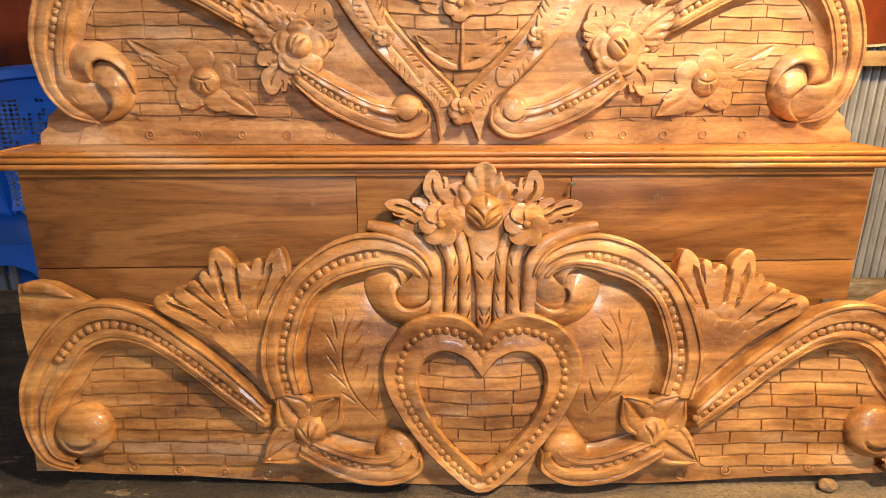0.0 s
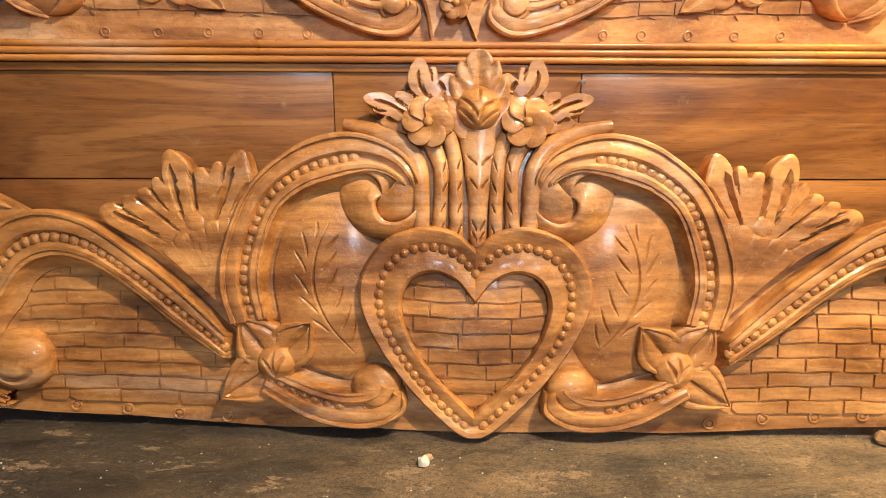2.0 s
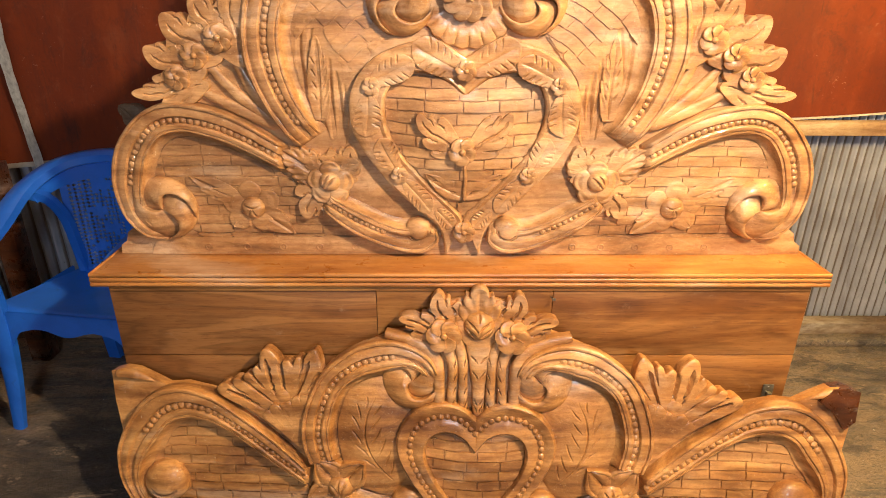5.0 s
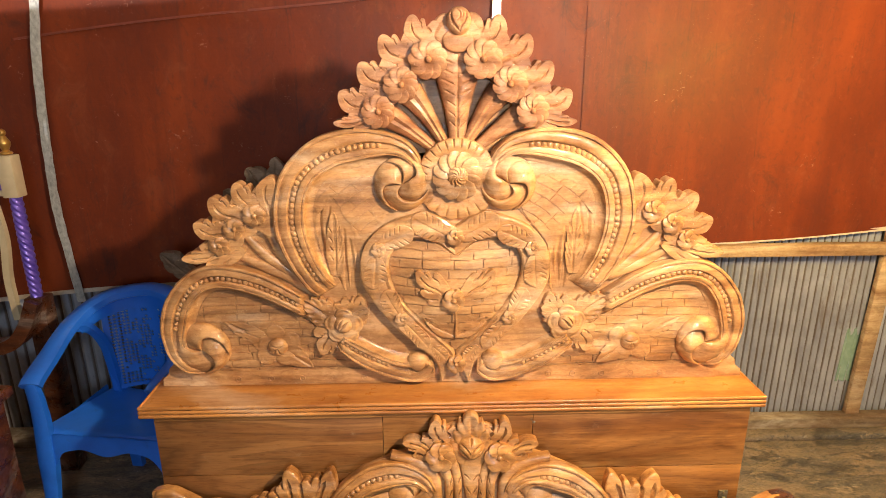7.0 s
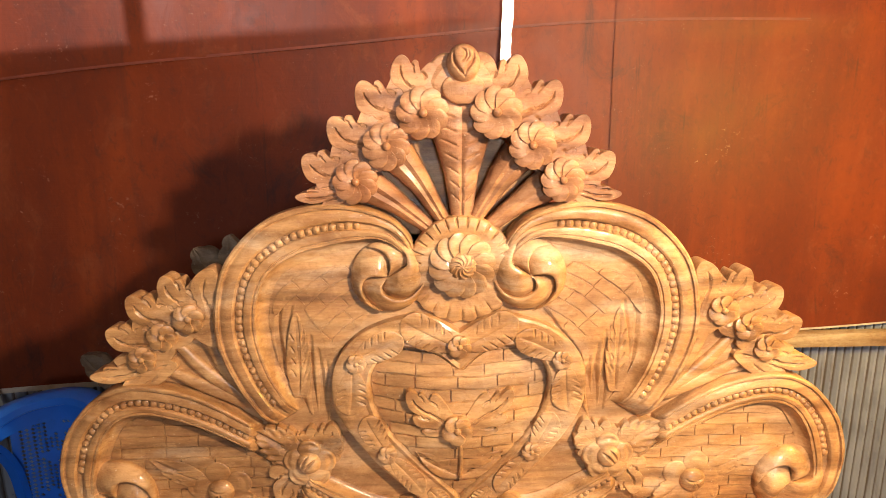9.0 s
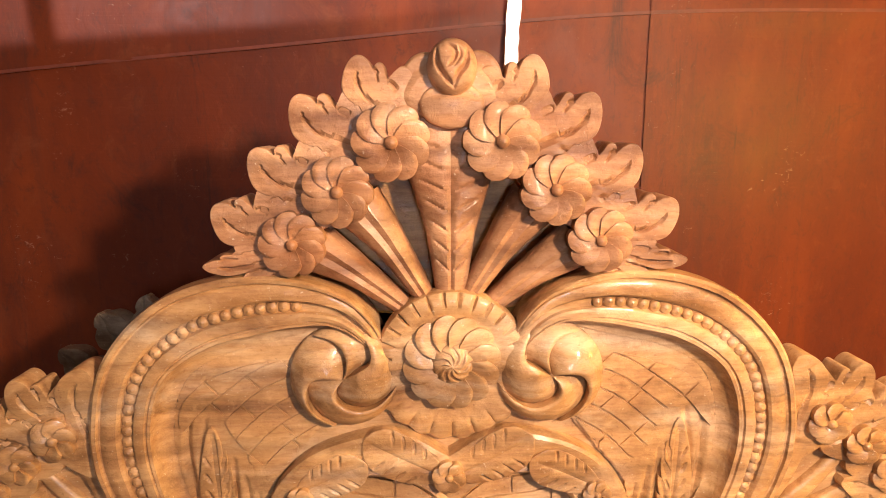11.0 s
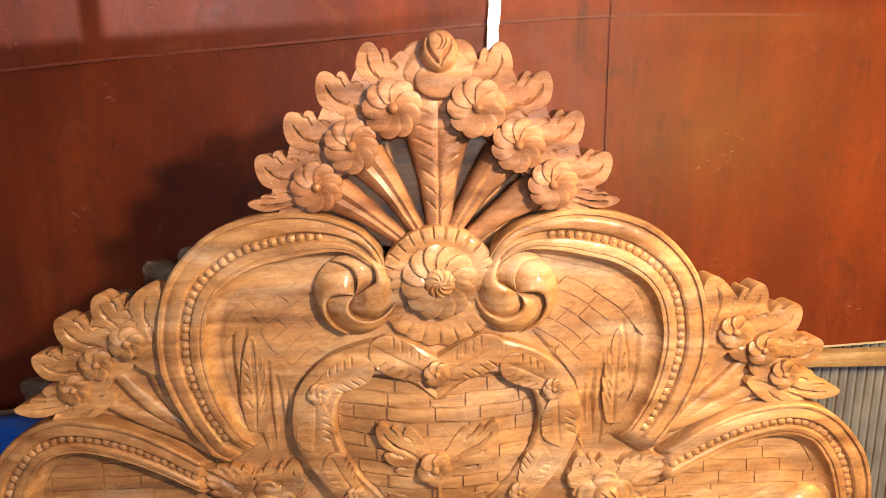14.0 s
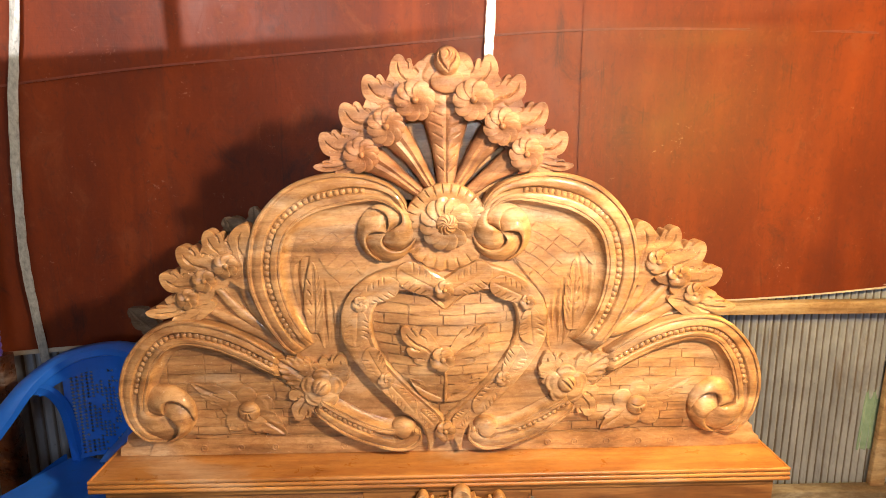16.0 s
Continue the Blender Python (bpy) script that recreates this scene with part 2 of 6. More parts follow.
def tarp_material(name, warm):
    """Worn plastic sheeting; warm lifts it towards orange."""
    m, nt, b = mat(name, 0.55, 0.0, 0.0)
    b.inputs["Specular IOR Level"].default_value, b.inputs["Coat Roughness"].default_value = 0.24, 0.10
    f = noisy(nt, place(nt, (1.6, 1.6, 0.8)), 1.0, 6, 0.62, 0.8)
    c = ramp(nt, f, [(0.25, (0.090, 0.016, 0.007)), (0.5, (0.145, 0.025, 0.008)), (0.8, (0.195, 0.037, 0.009))])
    wide = noisy(nt, place(nt, (2.6, 2.6, 0.28), shift=(2, 0, 5)), 1.0, 4, 0.55, 0.6)
    c = blend(nt, c, (0.27, 0.048, 0.009), grey(nt, wide, 0.50, 0.70, 0, 0.8))
    c = blend(nt, c, (0.065, 0.014, 0.010), grey(nt, wide, 0.48, 0.28, 0, 0.6))
    streak = noisy(nt, place(nt, (13, 13, 0.9)), 1.0, 8, 0.68, 0.5)
    c = blend(nt, c, (0.045, 0.018, 0.015), grey(nt, streak, 0.54, 0.76, 0, 0.45))
    blot = noisy(nt, place(nt, (5, 5, 3.6), shift=(1, 4, 2)), 1.0, 9, 0.72, 0.8)
    c = blend(nt, c, (0.040, 0.016, 0.013), grey(nt, blot, 0.58, 0.72, 0, 0.75))
    scuff = noisy(nt, place(nt, (6, 6, 4), (0, 0.8, 0)), 1.0, 8, 0.72, 1.5)
    c = blend(nt, c, (0.22, 0.065, 0.028), grey(nt, scuff, 0.56, 0.76, 0, 0.5))
    dust = math_(nt, "MULTIPLY", noisy(nt, place(nt, (60, 60, 85)), 1.0, 4, 0.7, 1.0), grey(nt, noisy(nt, place(nt, (7, 7, 5)), 1.0, 3), 0.35, 0.7, 0.8, 1.12))
    c = blend(nt, c, (0.40, 0.22, 0.15), grey(nt, dust, 0.66, 0.76, 0, 0.6))
    speck = noisy(nt, place(nt, (38, 38, 26), shift=(6, 1, 3)), 1.0, 9, 0.78, 0.6)
    c = blend(nt, c, (0.055, 0.018, 0.013), grey(nt, speck, 0.48, 0.34, 0, 0.4))
    c = blend(nt, c, (0.27, 0.058, 0.018), grey(nt, speck, 0.56, 0.74, 0, 0.35))
    drip = noisy(nt, place(nt, (30, 30, 2.2), shift=(4, 4, 8)), 1.0, 7, 0.7, 0.9)
    c = blend(nt, c, (0.035, 0.014, 0.011), math_(nt, "MULTIPLY", grey(nt, drip, 0.58, 0.70, 0, 0.6), grey(nt, blot, 0.46, 0.60)))
    c = blend(nt, c, (warm, warm ** 1.25, warm ** 0.5), 1.0, "MULTIPLY")
    nt.links.new(c, b.inputs["Base Color"])
    nt.links.new(grey(nt, scuff, 0.35, 0.7, 0.44, 0.60), b.inputs["Roughness"])
    weave = noisy(nt, place(nt, (4, 4, 130), shift=(2, 2, 2)), 1.0, 3, 0.6, 0.2)
    h = math_(nt, "ADD", noisy(nt, place(nt, (16, 16, 9)), 1.0, 7, 0.62, 1.0), math_(nt, "MULTIPLY", weave, 0.25))
    bumpy(nt, b, h, 0.003, 0.4)
    return m


TIN_PITCH = 0.032


def tin_material(name="galvanised_tin", pitch=TIN_PITCH):
    """Galvanised sheet: dull spangle, scratches, and brown dirt lying in the valleys of the corrugation."""
    m, nt, b = mat(name, 0.42, 0.45)
    f = noisy(nt, place(nt, (6, 6, 3.4)), 1.0, 7, 0.66, 0.5)
    c = ramp(nt, f, [(0.28, (0.26, 0.265, 0.305)), (0.50, (0.40, 0.405, 0.455)), (0.75, (0.57, 0.57, 0.62))])
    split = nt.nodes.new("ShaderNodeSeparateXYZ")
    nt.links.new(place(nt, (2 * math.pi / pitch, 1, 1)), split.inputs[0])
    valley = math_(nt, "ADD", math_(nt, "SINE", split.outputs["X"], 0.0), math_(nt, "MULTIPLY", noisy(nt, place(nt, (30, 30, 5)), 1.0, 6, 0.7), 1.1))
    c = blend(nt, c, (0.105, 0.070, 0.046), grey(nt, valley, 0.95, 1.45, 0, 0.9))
    rust = noisy(nt, place(nt, (11, 11, 2.2), shift=(3, 7, 1)), 1.0, 8, 0.7, 0.8)
    c = blend(nt, c, (0.16, 0.095, 0.055), grey(nt, rust, 0.56, 0.74, 0, 0.7))
    fleck = noisy(nt, place(nt, (48, 48, 30), shift=(1, 2, 5)), 1.0, 6, 0.75)
    c = blend(nt, c, (0.62, 0.60, 0.57), grey(nt, fleck, 0.66, 0.74, 0, 0.6))
    c = blend(nt, c, (0.07, 0.055, 0.045), grey(nt, fleck, 0.36, 0.28, 0, 0.6))
    nt.links.new(c, b.inputs["Base Color"])
    nt.links.new(grey(nt, rust, 0.4, 0.7, 0.34, 0.7), b.inputs["Roughness"])
    bumpy(nt, b, f, 0.0006)
    return m


def floor_material():
    m, nt, b = mat("dusty_concrete", 0.75)
    f = noisy(nt, place(nt, (9, 14, 9)), 1.0, 11, 0.74, 0.2)
    c = ramp(nt, f, [(0.30, (0.050, 0.043, 0.038)), (0.50, (0.105, 0.087, 0.073)), (0.72, (0.22, 0.175, 0.135))])
    sand = noisy(nt, place(nt, (2.6, 7.5, 3)), 1.0, 11, 0.72, 0.5)
    c = blend(nt, c, (0.34, 0.235, 0.145), grey(nt, sand, 0.38, 0.58, 0, 0.85))
    soot = noisy(nt, place(nt, (1.8, 4.6, 3), shift=(5, 2, 0)), 1.0, 10, 0.7, 0.4)
    c = blend(nt, c, (0.045, 0.042, 0.042), grey(nt, soot, 0.48, 0.70, 0, 0.8))
    grit = noisy(nt, place(nt, (160, 160, 160)), 1.0, 2, 0.5)
    c = blend(nt, c, (0.50, 0.42, 0.32), grey(nt, grit, 0.66, 0.74, 0, 0.8))
    # Shade at the footboard's left end, put into the floor colour with ragged edge.
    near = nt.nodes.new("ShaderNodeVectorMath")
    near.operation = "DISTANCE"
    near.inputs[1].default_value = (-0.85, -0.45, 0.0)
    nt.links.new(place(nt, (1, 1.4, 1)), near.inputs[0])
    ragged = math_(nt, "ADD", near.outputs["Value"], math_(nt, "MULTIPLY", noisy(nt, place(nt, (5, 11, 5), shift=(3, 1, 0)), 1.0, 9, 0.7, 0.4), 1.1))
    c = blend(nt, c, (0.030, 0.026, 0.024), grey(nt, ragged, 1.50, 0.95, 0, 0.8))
    flake = noisy(nt, place(nt, (6, 15, 6), shift=(2, 6, 0)), 1.0, 11, 0.72, 0.5)
    c = blend(nt, c, (0.36, 0.26, 0.175), grey(nt, flake, 0.585, 0.605, 0, 0.75))
    c = blend(nt, c, (0.028, 0.025, 0.024), grey(nt, flake, 0.455, 0.425, 0, 0.6))
    scuff = noisy(nt, place(nt, (26, 44, 26), shift=(8, 2, 0)), 1.0, 9, 0.75, 0.8)
    c = blend(nt, c, (0.46, 0.41, 0.35), grey(nt, scuff, 0.62, 0.66, 0, 0.6))
    micro = noisy(nt, place(nt, (330, 330, 330)), 1.0, 4, 0.7)
    c = blend(nt, c, (0.40, 0.37, 0.35), grey(nt, micro, 0.50, 0.38, 0, 1.0), "MULTIPLY")
    c = blend(nt, c, (0.42, 0.35, 0.27), grey(nt, micro, 0.58, 0.74, 0, 0.6))
    fine = noisy(nt, place(nt, (85, 120, 85)), 1.0, 10, 0.82)
    c = blend(nt, c, (0.022, 0.019, 0.018), grey(nt, fine, 0.50, 0.38, 0, 0.8))
    c = blend(nt, c, (0.30, 0.25, 0.20), grey(nt, fine, 0.55, 0.72, 0, 0.7))
    nt.links.new(c, b.inputs["Base Color"])
    nt.links.new(grey(nt, flake, 0.42, 0.60, 0.38, 0.85), b.inputs["Roughness"])
    bumpy(nt, b, math_(nt, "ADD", math_(nt, "ADD", f, math_(nt, "MULTIPLY", grit, 0.3)), math_(nt, "MULTIPLY", fine, 0.5)), 0.006, 0.9)
    return m


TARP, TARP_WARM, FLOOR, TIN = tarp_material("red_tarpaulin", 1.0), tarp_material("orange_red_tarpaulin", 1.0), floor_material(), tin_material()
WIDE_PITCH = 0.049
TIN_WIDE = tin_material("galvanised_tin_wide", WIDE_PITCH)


# ---- shape helpers ----
def link_mesh(name, verts, faces, material, parent=None, label="", smooth=True, sharp=50):
    me = bpy.data.meshes.new(name)
    me.from_pydata([tuple(map(float, v)) for v in verts], [], faces)
    me.materials.append(material)
    if smooth:
        me.shade_smooth()
        me.set_sharp_from_angle(angle=radians(sharp))
    ob = new(name, me)
    if parent is not None:
        ob.parent = parent
    if label:
        ob["label"] = label
    return ob


def empty(name, m, label, category, group="", kind=""):
    ob = new(name)
    ob.empty_display_size = 0.1
    ob.matrix_world = m
    return tagged(ob, label, category, group, kind)


def same_mesh(name, data, parent, m, label=""):
    ob = new(name, data)
    ob.parent = parent
    ob.matrix_basis = m
    if label:
        ob["label"] = label
    return ob


def spline(pts, n, closed=False):
    """n points at even steps along a smooth curve through the given points (of any dimension)."""
    p = np.array(pts, float)
    if closed:
        p = np.vstack([p[-1], p, p[0], p[1]])
    else:
        p = np.vstack([2 * p[0] - p[1], p, 2 * p[-1] - p[-2]])
    s = np.linspace(0, 1, 24, endpoint=False)[:, None]
    out = []
    for a, b, c, d in zip(p[:-3], p[1:-2], p[2:-1], p[3:]):
        out.append(0.5 * (2 * b + (c - a) * s + (2 * a - 5 * b + 4 * c - d) * s**2 + (3 * b - a - 3 * c + d) * s**3))
    out = np.vstack([*out, p[-2:-1]])
    at = np.r_[0, np.cumsum(np.linalg.norm(np.diff(out, axis=0), axis=1))]
    want = np.linspace(0, at[-1], n)
    return np.stack([np.interp(want, at, col) for col in out.T], 1)


def paired(outer, inner, n):
    """Two edges sampled together, so that their given points stay abreast."""
    if len(outer) != len(inner):
        return spline(outer, n), spline(inner, n)
    both = spline(np.c_[np.array(outer, float), np.array(inner, float)], n)
    return both[:, :2], both[:, 2:]


def grid_faces(n, m, wrap=False):
    k = np.arange(n * m).reshape(n, m)
    if wrap:
        k = np.c_[k, k[:, :1]]
    return np.stack([k[:-1, :-1], k[:-1, 1:], k[1:, 1:], k[1:, :-1]], -1).reshape(-1, 4)


def toward_front(verts, faces):
    """Turns the faces so that most of them look towards -y."""
    v = verts[faces]
    nrm = np.cross(v[:, 2] - v[:, 0], v[:, 3] - v[:, 1])
    return faces[:, ::-1] if nrm[:, 1].sum() > 0 else faces


def relief(name, uvh, material, parent, side=1, label="", sharp=33):
    """A carved surface from a grid of (u, v, h): u along the board, v up it, h out of it."""
    g = np.asarray(uvh, float)
    n, m = g.shape[:2]
    verts = np.stack([side * g[..., 0], -g[..., 2], g[..., 1]], -1).reshape(-1, 3)
    faces = toward_front(verts, grid_faces(n, m))
    return link_mesh(name, verts, faces.tolist(), material, parent, label, True, sharp)


DEEP = 1.30


def band(name, outer, inner, prof, material, parent, side=1, n=90, fade=(0.0, 0.0), label=""):
    """A moulding between two edges; prof gives (share of the way across, height)."""
    a, b = paired(outer, inner, n)
    q, h = np.array(prof).T
    s = np.linspace(0, 1, n)
    k = np.ones(n)
    if fade[0]:
        k *= np.clip(s / fade[0], 0, 1) ** 0.6
    if fade[1]:
        k *= np.clip((1 - s) / fade[1], 0, 1) ** 0.6
    g = np.empty((n, len(q), 3))
    g[..., :2] = a[:, None] * (1 - q)[None, :, None] + b[:, None] * q[None, :, None]
    wob = 1 + 0.010 * np.sin(np.arange(n) * 0.7 + q[0] * 3)
    g[..., 2] = np.where(h[None] > 0, DEEP * h[None] * k[:, None] * wob[:, None], h[None])
    return relief(name, g, material, parent, side, label)


def tube(name, path, wide, high, material, parent, side=1, n=40, m=11, h0=0.0, ends=(0.12, 0.12), label="", ridge=0.0, nicks=(), twin=True, flat=0.75, nick_deep=0.0082):
    """A half-round carved strand along a path, with its half widths and heights."""
    p = spline(path, n)
    s = np.linspace(0, 1, n)
    w = np.interp(s, np.linspace(0, 1, len(wide)), wide)
    z = np.interp(s, np.linspace(0, 1, len(high)), high)
    k = np.ones(n)
    for e, d in ((ends[0], s), (ends[1], 1 - s)):
        if e:
            x = np.clip(d / e, 0, 1)
            k *= np.sqrt(np.clip(1 - (1 - x) ** 2, 0.0004, 1))
    t = np.gradient(p[:, :2], axis=0)
    t /= np.linalg.norm(t, axis=1)[:, None] + 1e-9
    nor = np.stack([-t[:, 1], t[:, 0]], 1)
    a = np.linspace(0, math.pi, m)
    ca, sa = np.cos(a), np.sin(a) ** flat
    g = np.empty((n, m + 2, 3))
    g[:, 1:-1, :2] = p[:, None, :2] + nor[:, None] * (ca[None] * (w * k)[:, None])[..., None]
    extra = p[:, 2] if p.shape[1] > 2 else 0 * s
    g[:, 1:-1, 2] = h0 + extra[:, None] + sa[None] * (z * k)[:, None]
    if nicks:
        run = np.linalg.norm(np.diff(p[:, :2], axis=0), axis=1).sum()
        for s0 in nicks:
            q = np.abs(ca[None])
            d = (s[:, None] - s0) * run - 0.030 * q**0.8
            body = np.clip((q - 0.10) / 0.15, 0, 1) * np.clip((0.78 - q) / 0.20, 0, 1)
            g[:, 1:-1, 2] -= nick_deep * np.exp(-((d / 0.0024) ** 2)) * body * (1 if twin else (ca[None] > 0))
    if ridge:
        g[:, 1:-1, 2] -= ridge * np.exp(-((ca / 0.10) ** 2))[None] * k[:, None]
    g[:, 0], g[:, -1] = g[:, 1], g[:, -2]
    g[:, 0, 2] = g[:, -1, 2] = -0.001
    return relief(name, g, material, parent, side, label)


def leaf(name, base, tip, width, material, parent, side=1, lobes=4, bend=0.0, h0=0.0, high=0.018, curl=0.0, n=56, m=15, floor=-0.001, label="", cup=0.25, blunt=True):
    """A carved leaf: toothed edge, sunk midrib, side lobes, lying from base to tip."""
    m = 27 if lobes == 1 else m
    b, t = np.array(base, float), np.array(tip, float)
    along = t - b
    across = np.array([-along[1], along[0]]) / (np.linalg.norm(along) + 1e-9)
    s = np.linspace(0.0, 1.0, n)
    mid = b + s[:, None] * along + (4 * bend * s * (1 - s))[:, None] * across
    tan = np.gradient(mid, axis=0)
    tan /= np.linalg.norm(tan, axis=1)[:, None]
    nor = np.stack([-tan[:, 1], tan[:, 0]], 1)
    env = np.clip(0.48 + 1.35 * s - 1.15 * s**2, 0, 1) if blunt else np.clip(0.55 + 1.3 * s - 1.3 * s**2, 0, 1)
    env *= np.sqrt(np.clip(1 - np.clip((s - (0.70 if blunt else 0.62)) / (0.30 if blunt else 0.38), 0, 1) ** 2, 0.0009, 1))
    teeth = 1 - (0.16 + 0.34 * s) * (1 - np.abs(np.sin(math.pi * (lobes * s + 0.1))) ** 0.5)
    teeth2 = 1 - (0.16 + 0.34 * s) * (1 - np.abs(np.sin(math.pi * (lobes * s + 0.45))) ** 0.5)
    if not blunt:
        teeth, teeth2 = 0.6 + 0.4 * teeth, 0.6 + 0.4 * teeth2
    if lobes <= 1:
        teeth = teeth2 = np.ones(n)
    q = np.linspace(-1, 1, m)
    g = np.empty((n, m + 2, 3))
    w = 0.5 * width * env
    half = np.where(q[None] > 0, (w * teeth)[:, None], (w * teeth2)[:, None])
    back = -0.16 * width * np.abs(q[None]) ** 1.3 * (s * (1 - s) * 4)[:, None]
    g[:, 1:-1, :2] = mid[:, None] + nor[:, None] * (q[None] * half)[..., None] + tan[:, None] * back[..., None]
    z = high * (1 - 0.30 * q[None] ** 2 + cup * np.abs(q[None]) - 0.20 * np.exp(-((q[None] / 0.08) ** 2)) - (0.34 if lobes == 1 else 0.12) * np.exp(-(((np.abs(q[None]) - 0.48) / (0.06 if lobes == 1 else 0.10)) ** 2)) * (np.sin(math.pi * s)[:, None] if lobes == 1 else 1))
    z = z - 0.30 * high * (1 - np.abs(np.sin(math.pi * (lobes * s[:, None] + 0.25 - 0.35 * np.abs(q[None])))) ** 0.45) * np.abs(q[None]) * (lobes > 1)
    z = z * (0.55 + 0.45 * np.sin(math.pi * np.clip(s * 0.9 + 0.1, 0, 1)))[:, None] + curl * (s**2)[:, None]
    g[:, 1:-1, 2] = h0 + z
    g[:, 0], g[:, -1] = g[:, 1], g[:, -2]
    g[:, 0, 2] = g[:, -1, 2] = floor
    return relief(name, g, material, parent, side, label, 40)


def dome_verts(n, m, power=0.5):
    """A unit half ball over the disc, as rings."""
    r = np.sin(np.linspace(0.04, math.pi / 2, n))
    a = np.linspace(0, 2 * math.pi, m, endpoint=False)
    z = np.clip(1 - r**2, 0, 1) ** power
    v = np.stack([r[:, None] * np.cos(a), r[:, None] * np.sin(a), z[:, None] + 0 * a], -1)
    return v


def boss(name, u, v, ru, rv, high, material, parent, side=1, h0=0.0, label="", n=10, m=24, power=0.5):
    d = dome_verts(n, m, power)
    d = np.vstack([d, d[-1:] * [1, 1, 0]])
    d[-1, :, 2] = -h0 / max(high, 1e-6) - 0.02
    verts = np.stack([side * (u + ru * d[..., 0]), -(h0 + high * d[..., 2]), v + rv * d[..., 1]], -1).reshape(-1, 3)
    f = toward_front(verts, grid_faces(n + 1, m, True)).tolist()
    f.append(list(range(m)) if side < 0 else list(range(m))[::-1])
    return link_mesh(name, verts, f, material, parent, label)


def gouge(h, u, v, path, wide, deep, n=70, taper=True):
    """Sinks a cut along a path into a height field."""
    p = spline(path, n)
    k = np.sin(np.linspace(0.10, math.pi - 0.10, n)) ** 0.7 if taper else np.ones(n)
    best = np.zeros(np.shape(u))
    for (a, b), w in zip(p, k):
        d = np.hypot(u - a, v - b)
        best = np.maximum(best, w * np.clip(1 - d / (wide * (0.45 + 0.55 * w)), 0, 1))
    return h - deep * best


def carved_boss(name, u, v, ru, rv, high, material, parent, side=1, h0=0.0, cuts=(), bumps=(), power=0.5, turn=0.0, flip=1, n=30, m=84, label="", deep=0.4, wide=0.12):
    """A round boss with gouges and swellings; cuts and bumps are given in a unit disc."""
    r = np.sin(np.linspace(0.03, math.pi / 2, n))[:, None]
    a = np.linspace(0, 2 * math.pi, m, endpoint=False)[None]
    x, y = r * np.cos(a), r * np.sin(a)
    h = np.clip(1 - r**2 + 0 * a, 0, 1) ** power
    for bx, by, br, bh in bumps:
        h = h + bh * np.clip(1 - ((x - bx) ** 2 + (y - by) ** 2) / br**2, 0, 1) ** 0.8
    for path in cuts:
        w, d = wide, deep
        if isinstance(path[-1], (int, float)):
            path, w, d = path[:-2], path[-2], path[-1]
        h = gouge(h, x, y, path, w, d)
    c, s = math.cos(turn), math.sin(turn)
    px, py = flip * (x * c - y * s), x * s + y * c
    g = np.stack([side * (u + ru * px), -(h0 + high * h), v + rv * py], -1)
    low = g[-1:].copy()
    low[..., 1] = 0.001
    g = np.concatenate([g, low])
    verts = g.reshape(-1, 3)
    f = toward_front(verts, grid_faces(n + 1, m, True)).tolist()
    f.append(list(range(m)) if side * flip < 0 else list(range(m))[::-1])
    return link_mesh(name, verts, f, material, parent, label, True, 60)


def fan(name, base, tips, material, parent, side=1, h0=0.004, high=0.026, notch=0.15, cut=0.009, floor=-0.014, wide=0.12, label="", reach=0.45, per=17, lift=0.006, tooth=0.4, bulge=0.003, slit=0.075, fold=0.0, deep=None):
    """A carved leaf spread like a fan: one rounded lobe to each tip, gouges between them."""
    b = np.array(base, float)
    d = np.array(tips, float) - b
    ang = np.arctan2(d[:, 1], d[:, 0])
    rad = np.hypot(d[:, 0], d[:, 1])
    order = np.argsort(ang)
    ang, rad = ang[order], rad[order]
    k = len(ang)
    knots = np.r_[ang[0] - wide, ang, ang[-1] + wide]
    x = np.linspace(-0.5, k - 0.5, per * k + 1)
    a = np.interp(x, np.r_[-0.5, np.arange(k), k - 0.5], knots)
    f = x - np.floor(x + 0.5)
    r = np.interp(a, ang, rad) * (1 - notch * (1 - np.clip(np.cos(math.pi * f), 0, 1) ** tooth))
    rr = np.r_[np.linspace(0.10, 0.90, 17), 0.94, 0.97, 0.99, 1.0]
    g = np.empty((len(a), len(rr) + 1, 3))
    g[:, :-1, 0] = b[0] + (r * np.cos(a))[:, None] * rr
    g[:, :-1, 1] = b[1] + (r * np.sin(a))[:, None] * rr
    step = np.clip((rr - reach) / 0.30, 0, 1)
    z = high * (0.62 + 0.38 * rr)[None] - bulge * (2 * np.abs(f))[:, None] ** 2 * step[None]
    cuts = cut * np.ones(len(x)) if deep is None else np.where(np.isin(np.round(x + 0.5), deep), cut, 0.04 * cut)
    z = z - cuts[:, None] * np.exp(-(((np.abs(f) - 0.5) / slit) ** 2))[:, None] * step[None] + lift * (rr**4)[None]
    way = (x + 0.5) / k - 0.5
    z = z + fold * (np.cos(way * 3 * math.pi) * 0.7 - 1.3 * np.exp(-((way / 0.035) ** 2)))[:, None] * (rr * np.clip(3.2 - 3.2 * rr, 0, 1))[None]
    z = z * (1 - 0.14 * np.clip((rr - 0.90) / 0.10, 0, 1) ** 2)[None]
    edge = np.minimum((x + 0.5), (k - 0.5 - x))
    z = z * np.clip(0.72 + edge / 0.5, 0, 1)[:, None]
    g[:, :-1, 2] = h0 + z
    g[:, -1] = g[:, -2]
    g[:, -1, 2] = floor
    ends = g[[0, -1]].copy()
    ends[..., 2] = floor
    g = np.concatenate([ends[:1], g, ends[1:]])
    return relief(name, g, material, parent, side, label, 42)


